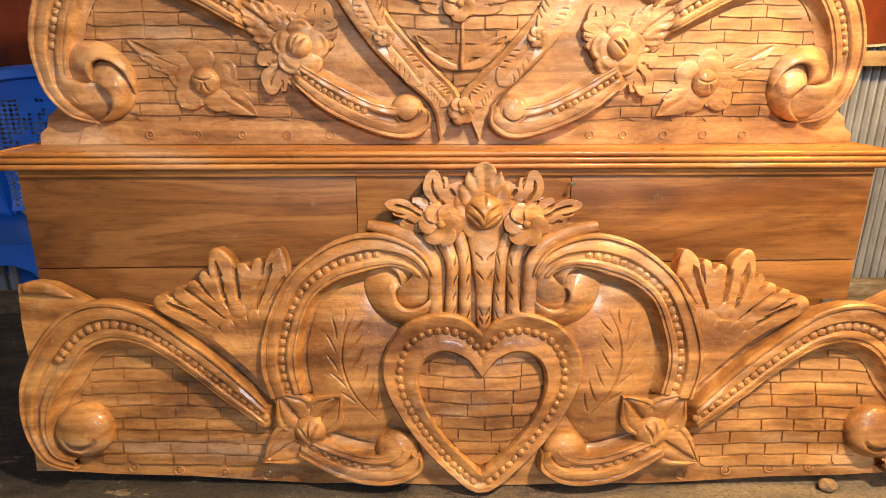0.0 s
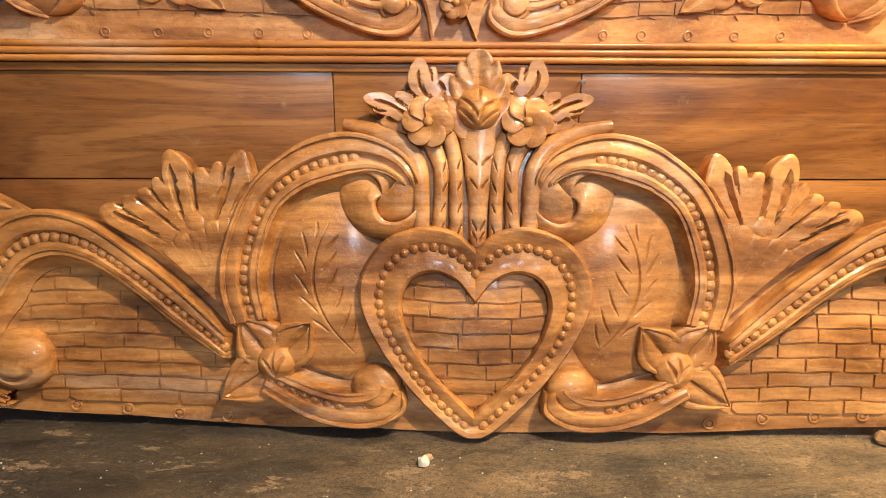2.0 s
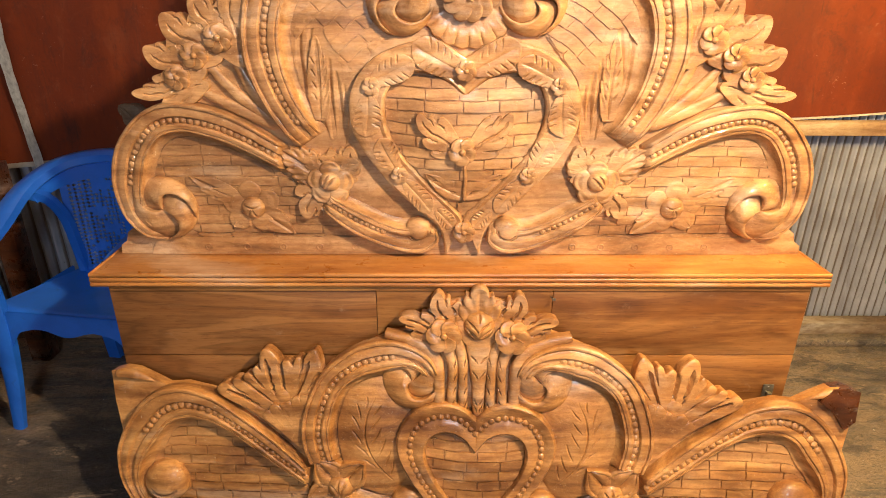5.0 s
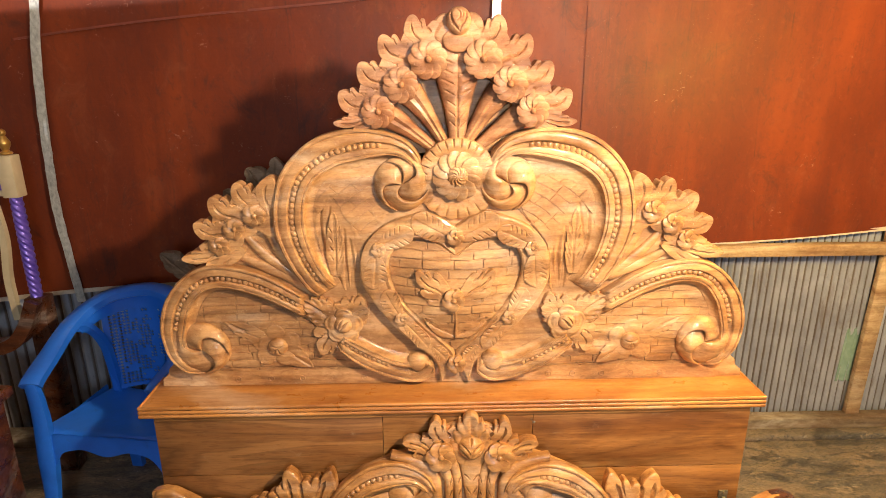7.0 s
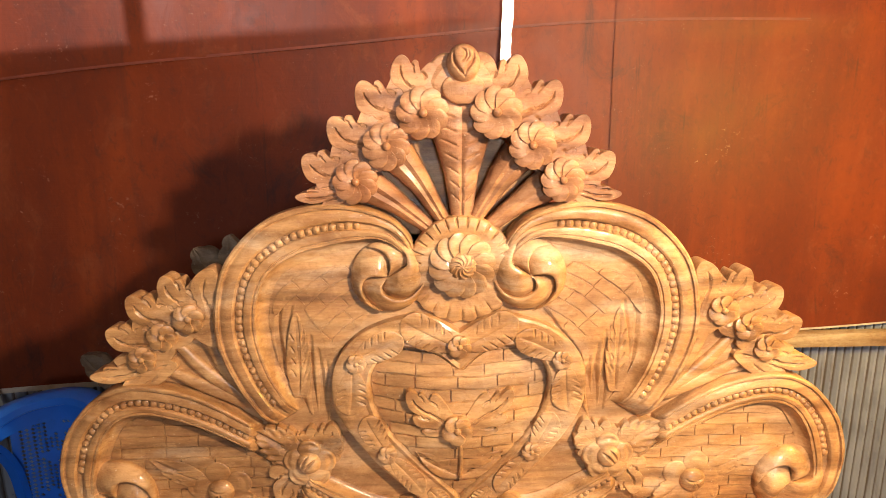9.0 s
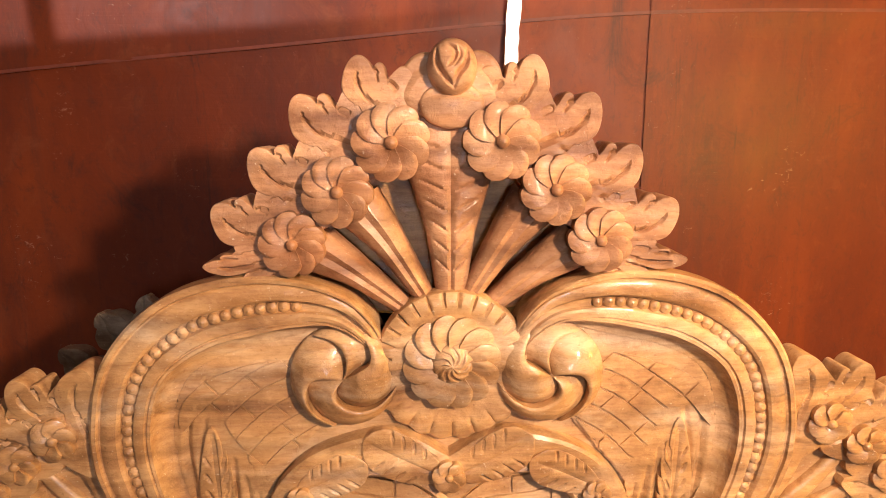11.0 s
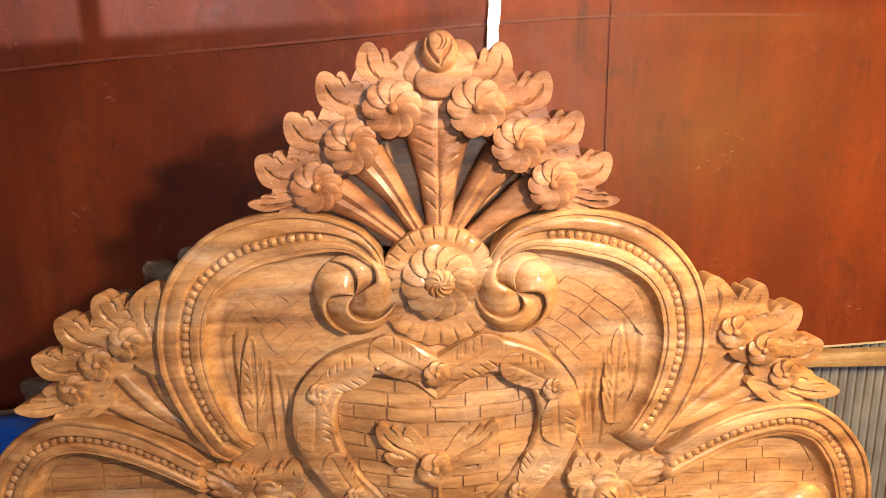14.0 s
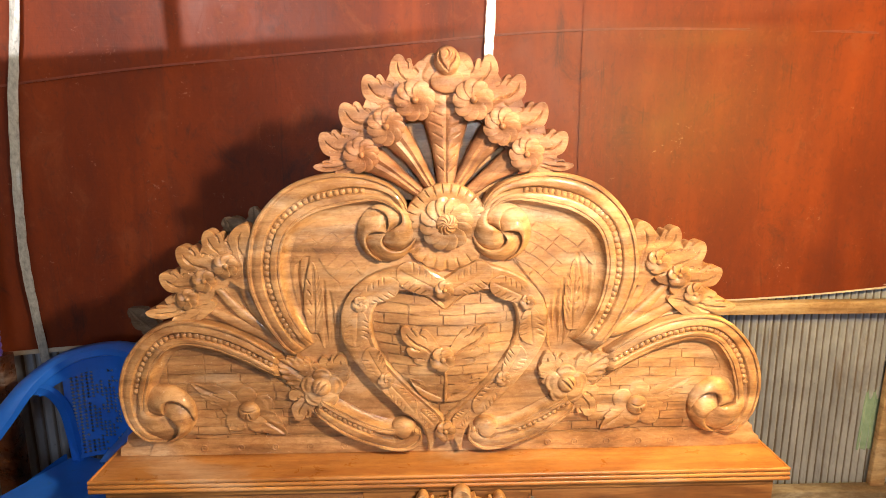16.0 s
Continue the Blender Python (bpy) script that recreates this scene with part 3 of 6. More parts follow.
def acanthus(name, base, tip, width, material, parent, side=1, h0=0.004, high=0.028, floor=-0.02, lean=0.0, lift=0.006,
             left=(0.40, 0.58, 0.76), right=(0.34, 0.52, 0.70), rib=0.16, nick=0.30, groove=0.010, label="", pointed=False, inner=0.0, dash=0, reach=0.15, dash_at=(0.36, 0.22)):
    """A carved leaf cut from one outline: forward-pointing teeth, a deep vein, gouges to the notches, a curled tip."""
    b, t = np.array(base, float), np.array(tip, float)
    n = np.linalg.norm(t - b)
    ax = (t - b) / n
    cr = np.array([-ax[1], ax[0]])
    s = np.linspace(0.0, 1.0, 91)
    if pointed == "blunt":
        body = np.interp(s, [0, 0.10, 0.30, 0.55, 0.74, 0.86, 0.94, 1.0], [0.34, 0.58, 0.86, 1.0, 0.98, 0.80, 0.52, 0.10])
    elif pointed:
        body = np.interp(s, [0, 0.15, 0.32, 0.48, 0.64, 0.80, 0.92, 1.0], [0.42, 0.78, 0.98, 1.0, 0.82, 0.48, 0.20, 0.0])
    else:
        body = np.interp(s, [0, 0.12, 0.28, 0.44, 0.60, 0.75, 0.90, 1.0], [0.55, 0.82, 1.02, 1.04, 0.92, 0.72, 0.42, 0.16])
        body = body * np.sqrt(np.clip(1 - ((s - 0.95).clip(0) / 0.05) ** 2, 0, 1))
    halves, notches = [], []
    for sign, cuts in ((1, left), (-1, right)):
        edge, along = body.copy(), s.copy()
        marks = [*cuts, 1.0]
        for c, d in zip(marks[:-1], marks[1:]):
            r = (s - c) / (d - c)
            on = (r > 0) & (r <= 1)
            edge = np.where(on, body * (1 - nick * (1 - np.sin(np.clip(r, 0, 1) * math.pi / 2) ** 0.75)), edge)
            notches.append((c - 0.02, sign * np.interp(c, s, body) * (1 - nick)))
        for c, d in zip([0.0, *cuts[:-1]], cuts):
            r = (s - c) / (d - c)
            on = (r > 0) & (r <= 1)
            along = np.where(on, s + 0.055 * np.clip(r, 0, 1) ** 2.5, along)
        halves.append(np.stack([along, sign * edge], 1))
    rim = np.concatenate([halves[0], halves[1][::-1], halves[0][:1]])
    bow = lambda w: rib * (np.sin(np.clip(w, 0, 1) * math.pi * 0.95) + 1.1 * np.clip(w - 0.62, 0, 1))
    core = np.stack([np.clip(rim[:, 0] - 0.10, 0.02, 0.90), bow(np.clip(rim[:, 0] - 0.10, 0.02, 0.90))], 1)
    q = np.array([0.0, 0.07, 0.16, 0.27, 0.38, 0.49, 0.60, 0.70, 0.79, 0.87, 0.93, 0.97, 0.99, 1.0])
    p = core[:, None] * (1 - q)[None, :, None] + rim[:, None] * q[None, :, None]
    x, y = p[..., 0], p[..., 1]
    mx, my = x * n, y * width / 2
    z = high * (0.64 + 0.36 * x) * (1 - 0.13 * np.clip((q - 0.86) / 0.14, 0, 1)[None] ** 2) + lift * x**3
    z = z + 0.06 * high * np.sin(np.clip(np.abs(y), 0, 1) * math.pi) * (1 - 0.5 * x)
    mid = bow(x) * width / 2
    vein = np.where(my > mid, 0.0022, 0.0060) * (0.5 + width / 0.12) * (0.35 + 1.1 * np.clip(x, 0, 1))
    z = z - groove * np.exp(-(((my - mid) / vein) ** 2)) * np.clip(x / 0.10, 0, 1) * np.clip((0.97 - x) / 0.10, 0, 1)
    for nx, ny in notches:
        a = np.array([nx * n, ny * width / 2])
        c = np.array([max(0.0, nx - reach) * n, (1 - 2.4 * reach) * ny * width / 2])
        d = c - a
        k = np.clip(((mx - a[0]) * d[0] + (my - a[1]) * d[1]) / (d @ d), 0, 1)
        off = (mx - a[0] - k * d[0]) * d[1] - (my - a[1] - k * d[1]) * d[0]
        gap = np.hypot(mx - a[0] - k * d[0], my - a[1] - k * d[1])
        wide = 0.0014 + 0.024 * width
        z = z - 0.75 * groove * np.exp(-((gap / np.where(off * ny > 0, wide * 1.6, wide * 0.8)) ** 2)) * np.clip(1.15 - k, 0, 1)
    for k in range(dash):
        for sign in (1, -1):
            a = np.array([(0.26 + 0.56 * k / dash) * n, sign * dash_at[0] * width / 2])
            d = np.array([0.06 * n, sign * dash_at[1] * width / 2])
            w = np.clip(((mx - a[0]) * d[0] + (my - a[1]) * d[1]) / (d @ d), 0, 1)
            z = z - 0.004 * np.exp(-((np.hypot(mx - a[0] - w * d[0], my - a[1] - w * d[1]) / 0.0017) ** 2))
    if inner:
        z = z - inner * np.exp(-(((q - 0.66) / 0.05) ** 2))[None] * np.clip(x / 0.2, 0, 1)
    g = np.empty((len(rim), len(q) + 1, 3))
    out = my + lean * x**2
    g[:, :-1, 0] = b[0] + ax[0] * mx + cr[0] * out
    g[:, :-1, 1] = b[1] + ax[1] * mx + cr[1] * out
    g[:, :-1, 2] = h0 + z
    g[:, -1] = g[:, -2]
    g[:, -1, 2] = floor
    return relief(name, g, material, parent, side, label, 42)


def trench(x, y, path, wide, steep=0.45):
    """How deep a gouge lies under each point, 0 to 1: one wall steep, the other sloping, wider at its start."""
    p = spline(path, 40)
    t = np.gradient(p, axis=0)
    best = np.zeros(np.shape(x))
    for (a, b), (tx, ty), k in zip(p, t / (np.linalg.norm(t, axis=1)[:, None] + 1e-9), np.linspace(0, 1, 40)):
        w = wide * (1.0 - 0.72 * k) * min(1.0, 0.45 + 6 * k)
        dx, dy = x - a, y - b
        off = tx * dy - ty * dx
        d = np.hypot(dx, dy) / np.where(off > 0, w, w * steep)
        best = np.maximum(best, np.clip(1 - d, 0, 1) * min(1.0, (1 - k) * 4 + 0.25))
    return np.clip(best * 1.5, 0, 1)


def carved_leaf(name, rim, core, gouges, top, floor, material, parent, side=1, label="", n=150):
    """A flat carved leaf: a closed outline filled towards its core, sunk along its gouges, with eased arrises."""
    r = spline(rim, n)
    q = np.array([0.0, 0.12, 0.24, 0.35, 0.45, 0.54, 0.62, 0.70, 0.77, 0.83, 0.88, 0.92, 0.955, 0.98, 1.0])
    c = core(r) if callable(core) else np.array(core, float)[None] + 0 * r
    p = c[:, None] * (1 - q)[None, :, None] + r[:, None] * q[None, :, None]
    z = top(p[..., 0], p[..., 1]) - 0.0035 * np.clip((q - 0.94) / 0.06, 0, 1)[None] ** 2
    for path, wide, deep in gouges:
        z = z - deep * trench(p[..., 0], p[..., 1], path, wide)
    g = np.empty((n, len(q) + 1, 3))
    g[:, :-1, :2], g[:, :-1, 2] = p, np.maximum(z, floor + 0.002)
    g[:, -1] = g[:, -2]
    g[:, -1, 2] = floor
    return relief(name, g, material, parent, side, label, 26)


LEAF_RIM = [(0.0, 0.06), (0.16, 0.22), (0.36, 0.34), (0.52, 0.40), (0.64, 0.41), (0.70, 0.34), (0.665, 0.24), (0.63, 0.16), (0.70, 0.17), (0.80, 0.20), (0.84, 0.15), (0.815, 0.09), (0.90, 0.09), (0.975, 0.05), (1.0, -0.03), (0.96, -0.14),
            (0.88, -0.24), (0.79, -0.30), (0.69, -0.30), (0.61, -0.27), (0.66, -0.38), (0.65, -0.46), (0.56, -0.52), (0.46, -0.50), (0.40, -0.43), (0.42, -0.54), (0.36, -0.58), (0.20, -0.46), (0.0, -0.12), (0.0, 0.06)]
LEAF_CUTS = [([(0.84, -0.08), (0.76, -0.12), (0.60, -0.12), (0.34, -0.03), (0.06, 0.0)], 0.038, 0.85), ([(0.63, 0.17), (0.56, 0.19), (0.46, 0.15)], 0.04, 0.75), ([(0.815, 0.10), (0.76, 0.10), (0.68, 0.06)], 0.032, 0.7),
             ([(0.61, -0.28), (0.54, -0.26), (0.42, -0.18)], 0.04, 0.75), ([(0.40, -0.43), (0.34, -0.38), (0.24, -0.24)], 0.036, 0.7)]


def lobed_leaf(name, base, tip, material, parent, side=1, h0=0.004, high=0.028, floor=-0.02, broad=1.0, flip=1, lift=0.006, deep=0.013, label=""):
    """A broad carved leaf with few blunt lobes and one deep curving vein; flip turns its leaning side."""
    b, t = np.array(base, float), np.array(tip, float)
    ax = t - b
    cr = np.array([-ax[1], ax[0]]) * broad * flip
    put = lambda pts: [tuple(b + ax * x + cr * y) for x, y in pts]
    inv = 1.0 / (ax @ ax)

    def core(r):
        w = np.clip(((r - b) @ ax) * inv - 0.10, 0.04, 0.86)
        y = np.interp(w, [0.04, 0.34, 0.60, 0.86], [0.0, -0.03, -0.12, -0.10])
        return b + w[:, None] * ax + y[:, None] * cr

    def top(x, y):
        w = ((x - b[0]) * ax[0] + (y - b[1]) * ax[1]) * inv
        v = ((x - b[0]) * cr[0] + (y - b[1]) * cr[1]) / (cr @ cr)
        return h0 + high * (0.72 + 0.28 * w) + lift * np.clip(w, 0, 1) ** 3 - 0.10 * high * np.abs(v + 0.08) ** 2 * 4

    size = math.sqrt(ax @ ax)
    return carved_leaf(name, put(LEAF_RIM), core, [(put(path)[:: 1], w * size, d * deep) for path, w, d in LEAF_CUTS], top, floor, material, parent, side, label)


def unit_bead():
    d = dome_verts(5, 10)
    verts = np.stack([d[..., 0], -d[..., 2], d[..., 1]], -1).reshape(-1, 3)
    f = toward_front(verts, grid_faces(5, 10, True)).tolist() + [list(range(10))[::-1]]
    me = bpy.data.meshes.new("bead")
    me.from_pydata(verts.tolist(), [], f)
    me.shade_smooth()
    return me


BEADS = {}


def beads(outer, inner, q, step, size, h, material, parent, side=1, skip=(0.02, 0.98)):
    """A row of carved pearls along a moulding."""
    if material.name not in BEADS:
        BEADS[material.name] = unit_bead()
        BEADS[material.name].materials.append(material)
    a, b = paired(outer, inner, 400)
    p = (a * (1 - q) + b * q)[int(400 * skip[0]) : int(400 * skip[1])]
    length = np.linalg.norm(np.diff(p, axis=0), axis=1).sum()
    for u, v in spline(p[::4], max(3, int(length / step) + 1)):
        k = size * random.uniform(0.93, 1.07)
        same_mesh("bead", BEADS[material.name], parent,
                  Matrix.LocRotScale((side * u, -DEEP * h, v), Euler((0, random.uniform(0, 6), 0)), (k, k * 0.68, k)))


def petal_mesh(name, count, material, swirl=0.35, inner=0.12, lift=0.26, over=1.30):
    """One petal of a pinwheel flower of radius 1; its front looks to -y."""
    n, m = 10, 13
    t = np.linspace(0, 1, n)[:, None]
    q = np.linspace(-0.5, 0.5, m)
    span = 2 * math.pi / count * over
    top = 1.0 - 0.30 * np.abs(2 * q) ** 2.6
    r = inner + t * (top[None] - inner)
    phi = q[None] * span * (0.9 + 0.1 * t) + swirl * r
    h = 0.15 + lift * ((0.5 - q[None]) ** 1.5) * (0.35 + 0.65 * r) + 0.09 * np.sin(math.pi * np.clip(r, 0, 1)) + 0.06 * np.cos(math.pi * q[None]) * t - 0.07 * t**6
    g = np.empty((n + 1, m + 2, 3))
    g[:n, 1:-1] = np.stack([r * np.sin(phi), -h, r * np.cos(phi)], -1)
    g[:n, 0], g[:n, -1] = g[:n, 1], g[:n, -2]
    g[n] = g[n - 1]
    for sl in (g[:n, 0], g[:n, -1], g[n]):
        sl[..., 1] = 0.25
    verts = g.reshape(-1, 3)
    faces = toward_front(verts, grid_faces(n + 1, m + 2))
    me = bpy.data.meshes.new(name)
    me.from_pydata(verts.tolist(), [], faces.tolist())
    me.materials.append(material)
    me.shade_smooth()
    me.set_sharp_from_angle(angle=radians(40))
    return me


PETALS = {}


def flower(u, v, r, parent, material, side=1, h=0.012, count=8, swirl=0.35, turn=0.0, tilt=(0, 0), name="flower", eye=0.16, depth=1.0, label="", lift=0.26, over=1.30):
    """A carved flower: hub with one petal mesh laid round it."""
    key = (material.name, count, swirl, lift)
    if key not in PETALS:
        PETALS[key] = petal_mesh("petal", count, material, swirl, 0.12, lift, over)
    m = Matrix.LocRotScale((side * u, -h, v), Euler((radians(tilt[0]), 0, radians(side * tilt[1]))), (r, r * depth, r))
    hub = boss(name, 0, 0, eye, eye, 0.22, material, parent, 1, 0.26, label, 6, 14)
    hub.matrix_basis = m
    for k in range(count):
        same_mesh("petal", PETALS[key], hub, Matrix.Rotation(turn + 2 * math.pi * k / count, 4, "Y"))
    return hub


def inside(poly, u, v):
    """Which points lie in a polygon."""
    p = np.asarray(poly)
    x, y = np.asarray(u), np.asarray(v)
    hit = np.zeros(np.broadcast(x, y).shape, bool)
    for (x0, y0), (x1, y1) in zip(p, np.roll(p, -1, 0)):
        cross = (y0 > y) != (y1 > y)
        with np.errstate(divide="ignore", invalid="ignore"):
            hit ^= cross & (x < (x1 - x0) * (y - y0) / (y1 - y0 + 1e-12) + x0)
    return hit


def field(name, poly, hfun, material, parent, side=1, step=0.006, label=""):
    """A carved ground inside a polygon, its edge hidden by the mouldings."""
    p = np.asarray(poly)
    us = np.arange(p[:, 0].min(), p[:, 0].max() + step, step)
    vs = np.arange(p[:, 1].min(), p[:, 1].max() + step, step)
    gu, gv = np.meshgrid(us, vs, indexing="ij")
    gh = hfun(gu, gv)
    verts = np.stack([side * gu, -gh, gv], -1).reshape(-1, 3)
    f = grid_faces(len(us), len(vs))
    mid = verts[f].mean(1)
    f = f[inside(p, side * mid[:, 0], mid[:, 2])]
    f = toward_front(verts, f)
    used = np.unique(f)
    back = np.zeros(len(verts), int)
    back[used] = np.arange(len(used))
    return link_mesh(name, verts[used], back[f].tolist(), material, parent, label)


def bricks(poly, hfun, material, parent, side=1, size=(0.085, 0.026), gap=0.0036, turn=0.0, bow=0.0, origin=(0, 0), lift=0.0042):
    """Carved courses: each block a low cushion of its own."""
    p = np.asarray(poly)
    c, s = math.cos(turn), math.sin(turn)
    ctr = np.array(origin, float)
    loc = (p - ctr) @ np.array([[c, -s], [s, c]])
    w, hgt = size
    for row in range(int(loc[:, 1].min() / hgt) - 1, int(loc[:, 1].max() / hgt) + 2):
        x = loc[:, 0].min() - w * random.uniform(0.2, 0.9) - (0.5 * w if row % 2 else 0)
        while x < loc[:, 0].max():
            length = w * random.uniform(0.75, 1.25)
            xs = np.linspace(x + gap / 2, x + length - gap / 2, 5)
            ys = np.array([row * hgt + gap / 2, row * hgt + hgt / 2, (row + 1) * hgt - gap / 2])
            x += length
            gx, gy = np.meshgrid(xs, ys, indexing="ij")
            gy = gy + bow * gx**2 + 0.0012 * np.sin(gx * 60 + row)
            u, v = ctr[0] + c * gx - s * gy, ctr[1] + s * gx + c * gy
            ok = inside(p, u, v)
            if not ok.all():
                if ok.sum() < 3:
                    continue
                cu, cv = u[ok].mean(), v[ok].mean()
                a, b = np.zeros(u.shape), np.ones(u.shape)
                for _ in range(7):
                    k = (a + b) / 2
                    hit = inside(p, cu + (u - cu) * k, cv + (v - cv) * k)
                    a, b = np.where(hit, k, a), np.where(hit, b, k)
                k = np.where(ok, 1.0, a)
                u, v = cu + (u - cu) * k, cv + (v - cv) * k
            top = hfun(u, v)
            g = np.empty((7, 5, 3))
            pad = np.pad(np.stack([u, v], -1), ((1, 1), (1, 1), (0, 0)), mode="edge")
            mid = pad[1:-1, 1:-1].reshape(-1, 2).mean(0)
            g[..., :2] = pad
            g[1:-1, 1:-1, :2] = mid + (pad[1:-1, 1:-1] - mid) * [0.985, 0.96]
            hh = np.pad(top, 1, mode="edge")
            g[..., 2] = hh - lift - 0.001
            g[1:-1, 1:-1, 2] = top + random.uniform(-0.0005, 0.0005)
            relief("brick", g, material, parent, side, "", 60)


def slab(name, outline, front, back, material, parent, label=""):
    """A board cut to an outline, with a small arris."""
    p = np.asarray(outline)
    n = len(p)
    area = 0.5 * np.sum(p[:, 0] * np.roll(p[:, 1], -1) - np.roll(p[:, 0], -1) * p[:, 1])
    if area < 0:
        p = p[::-1]
    verts = [(u, -front, v) for u, v in p] + [(u, back, v) for u, v in p]
    faces = [list(range(n)), list(range(2 * n - 1, n - 1, -1))]
    faces += [[i, n + i, n + (i + 1) % n, (i + 1) % n] for i in range(n)]
    return link_mesh(name, verts, faces, material, parent, label, True, 35)


def box(name, lo, hi, material, parent=None, label="", bevel=0.003, sharp=35):
    """A squared piece with eased edges."""
    bm = bmesh.new()
    bmesh.ops.create_cube(bm, size=1)
    lo, hi = Vector(lo), Vector(hi)
    for v in bm.verts:
        v.co = Vector(((lo + hi) / 2)[i] + v.co[i] * (hi - lo)[i] for i in range(3))
    if bevel:
        bmesh.ops.bevel(bm, geom=bm.edges[:], offset=bevel, segments=2, profile=0.5, affect="EDGES")
    me = bpy.data.meshes.new(name)
    bm.to_mesh(me)
    bm.free()
    me.materials.append(material)
    me.shade_smooth()
    me.set_sharp_from_angle(angle=radians(sharp))
    ob = new(name, me)
    if parent is not None:
        ob.parent = parent
    if label:
        ob["label"] = label
    return ob


def sweep(name, path, section, material, parent=None, label="", closed=True, up=(0, 0, 1), scale=None, n=None):
    """A section of (side, up) points carried along a path in space."""
    p = spline(path, n or max(8, 10 * len(path)))
    t = np.gradient(p, axis=0)
    t /= np.linalg.norm(t, axis=1)[:, None]
    upv = np.array(up, float)
    side = np.cross(t, upv)
    side /= np.linalg.norm(side, axis=1)[:, None] + 1e-9
    upw = np.cross(side, t)
    sec = np.array(section, float)
    k = np.ones(len(p)) if scale is None else np.interp(np.linspace(0, 1, len(p)), np.linspace(0, 1, len(scale)), scale)
    verts = p[:, None] + (side[:, None] * sec[None, :, :1] + upw[:, None] * sec[None, :, 1:]) * k[:, None, None]
    m = len(sec)
    f = grid_faces(len(p), m, True).tolist()
    f.append(list(range(m)))
    f.append(list(range(len(p) * m - 1, (len(p) - 1) * m - 1, -1)))
    ob = link_mesh(name, verts.reshape(-1, 3), f, material, parent, label, True, 40)
    bm = bmesh.new()
    bm.from_mesh(ob.data)
    bmesh.ops.recalc_face_normals(bm, faces=bm.faces[:])
    bm.to_mesh(ob.data)
    bm.free()
    return ob


def lathe(name, prof, at, material, parent=None, label="", m=20, twist=0.0, flutes=0, flute=0.0, n=None):
    """A turned piece about an upright axis: prof gives (radius, height)."""
    p = np.array(prof, float) if n is None else spline(prof, n)
    a = np.linspace(0, 2 * math.pi, m, endpoint=False)
    r = p[:, :1] * (1 + flute * np.cos(flutes * (a[None] + twist * p[:, 1:2])))
    verts = np.stack([at[0] + r * np.cos(a), at[1] + r * np.sin(a), at[2] + p[:, 1:2] + 0 * a], -1)
    f = grid_faces(len(p), m, True).tolist()
    f += [list(range(m))[::-1], list(range((len(p) - 1) * m, len(p) * m))]
    return link_mesh(name, verts.reshape(-1, 3), f, material, parent, label, True, 40)


def ring(r0, r1, u, v, h, material, parent, name="peg_ring"):
    a = np.linspace(0, 2 * math.pi, 17)
    rad = np.array([r1, r1 * 0.97, (r0 + r1) / 2, r0 * 1.03, r0])
    hh = np.array([-0.001, 0.0018, 0.0026, 0.0016, -0.001]) + h
    g = np.stack([u + rad[None] * np.cos(a)[:, None], v + rad[None] * np.sin(a)[:, None], 0 * a[:, None] + hh[None]], -1)
    return relief(name, g, material, parent)


# ---- the room ----
def corrugated(name, x0, x1, z0, z1, y, pitch, amp, label, category, material=TIN, lean=0.0):
    xs = np.arange(x0, x1, pitch / 10)
    zs = np.linspace(z0, z1, 7)
    gx, gz = np.meshgrid(xs, zs, indexing="ij")
    gy = y + amp * np.sin(gx / pitch * 2 * math.pi) + 0.006 * np.sin(gx * 2.3 + gz * 1.7) + lean * gz
    front = np.stack([gx, gy, gz], -1).reshape(-1, 3)
    f = toward_front(front, grid_faces(len(xs), 7))
    verts = np.vstack([front, front + [0, 0.002, 0]])
    faces = f.tolist() + (f[:, ::-1] + len(front)).tolist()
    return tagged(link_mesh(name, verts, faces, material, None, "", True, 80), label, category, kind="structure")


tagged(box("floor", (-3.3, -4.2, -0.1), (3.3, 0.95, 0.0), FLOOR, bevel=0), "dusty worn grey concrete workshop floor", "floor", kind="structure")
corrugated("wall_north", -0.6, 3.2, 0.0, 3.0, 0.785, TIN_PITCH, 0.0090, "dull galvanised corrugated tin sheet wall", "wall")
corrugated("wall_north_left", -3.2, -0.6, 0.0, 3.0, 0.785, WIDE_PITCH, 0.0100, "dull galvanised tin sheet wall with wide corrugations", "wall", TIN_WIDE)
box("wall_north_back", (-3.3, 0.81, 0.0), (3.3, 0.90, 3.1), PLASTER, bevel=0)["kind"] = "structure"
for nm, lo, hi in (("wall_west", (-3.3, -4.2, 0), (-3.2, 0.8, 3.1)), ("wall_east", (3.2, -4.2, 0), (3.3, 0.8, 3.1)),
                   ("wall_south_left", (-3.3, -4.2, 0), (-0.3, -4.1, 3.1)), ("wall_south_right", (1.1, -4.2, 0), (3.3, -4.1, 3.1)),
                   ("wall_south_top", (-0.3, -4.2, 2.3), (1.1, -4.1, 3.1))):
    tagged(box(nm, lo, hi, PLASTER, bevel=0), "plain shaded workshop wall", "wall", kind="structure")
tagged(box("ceiling", (-3.3, -4.2, 3.1), (3.3, 0.9, 3.15), CEIL, bevel=0), "dark old tin roof", "ceiling", kind="structure")


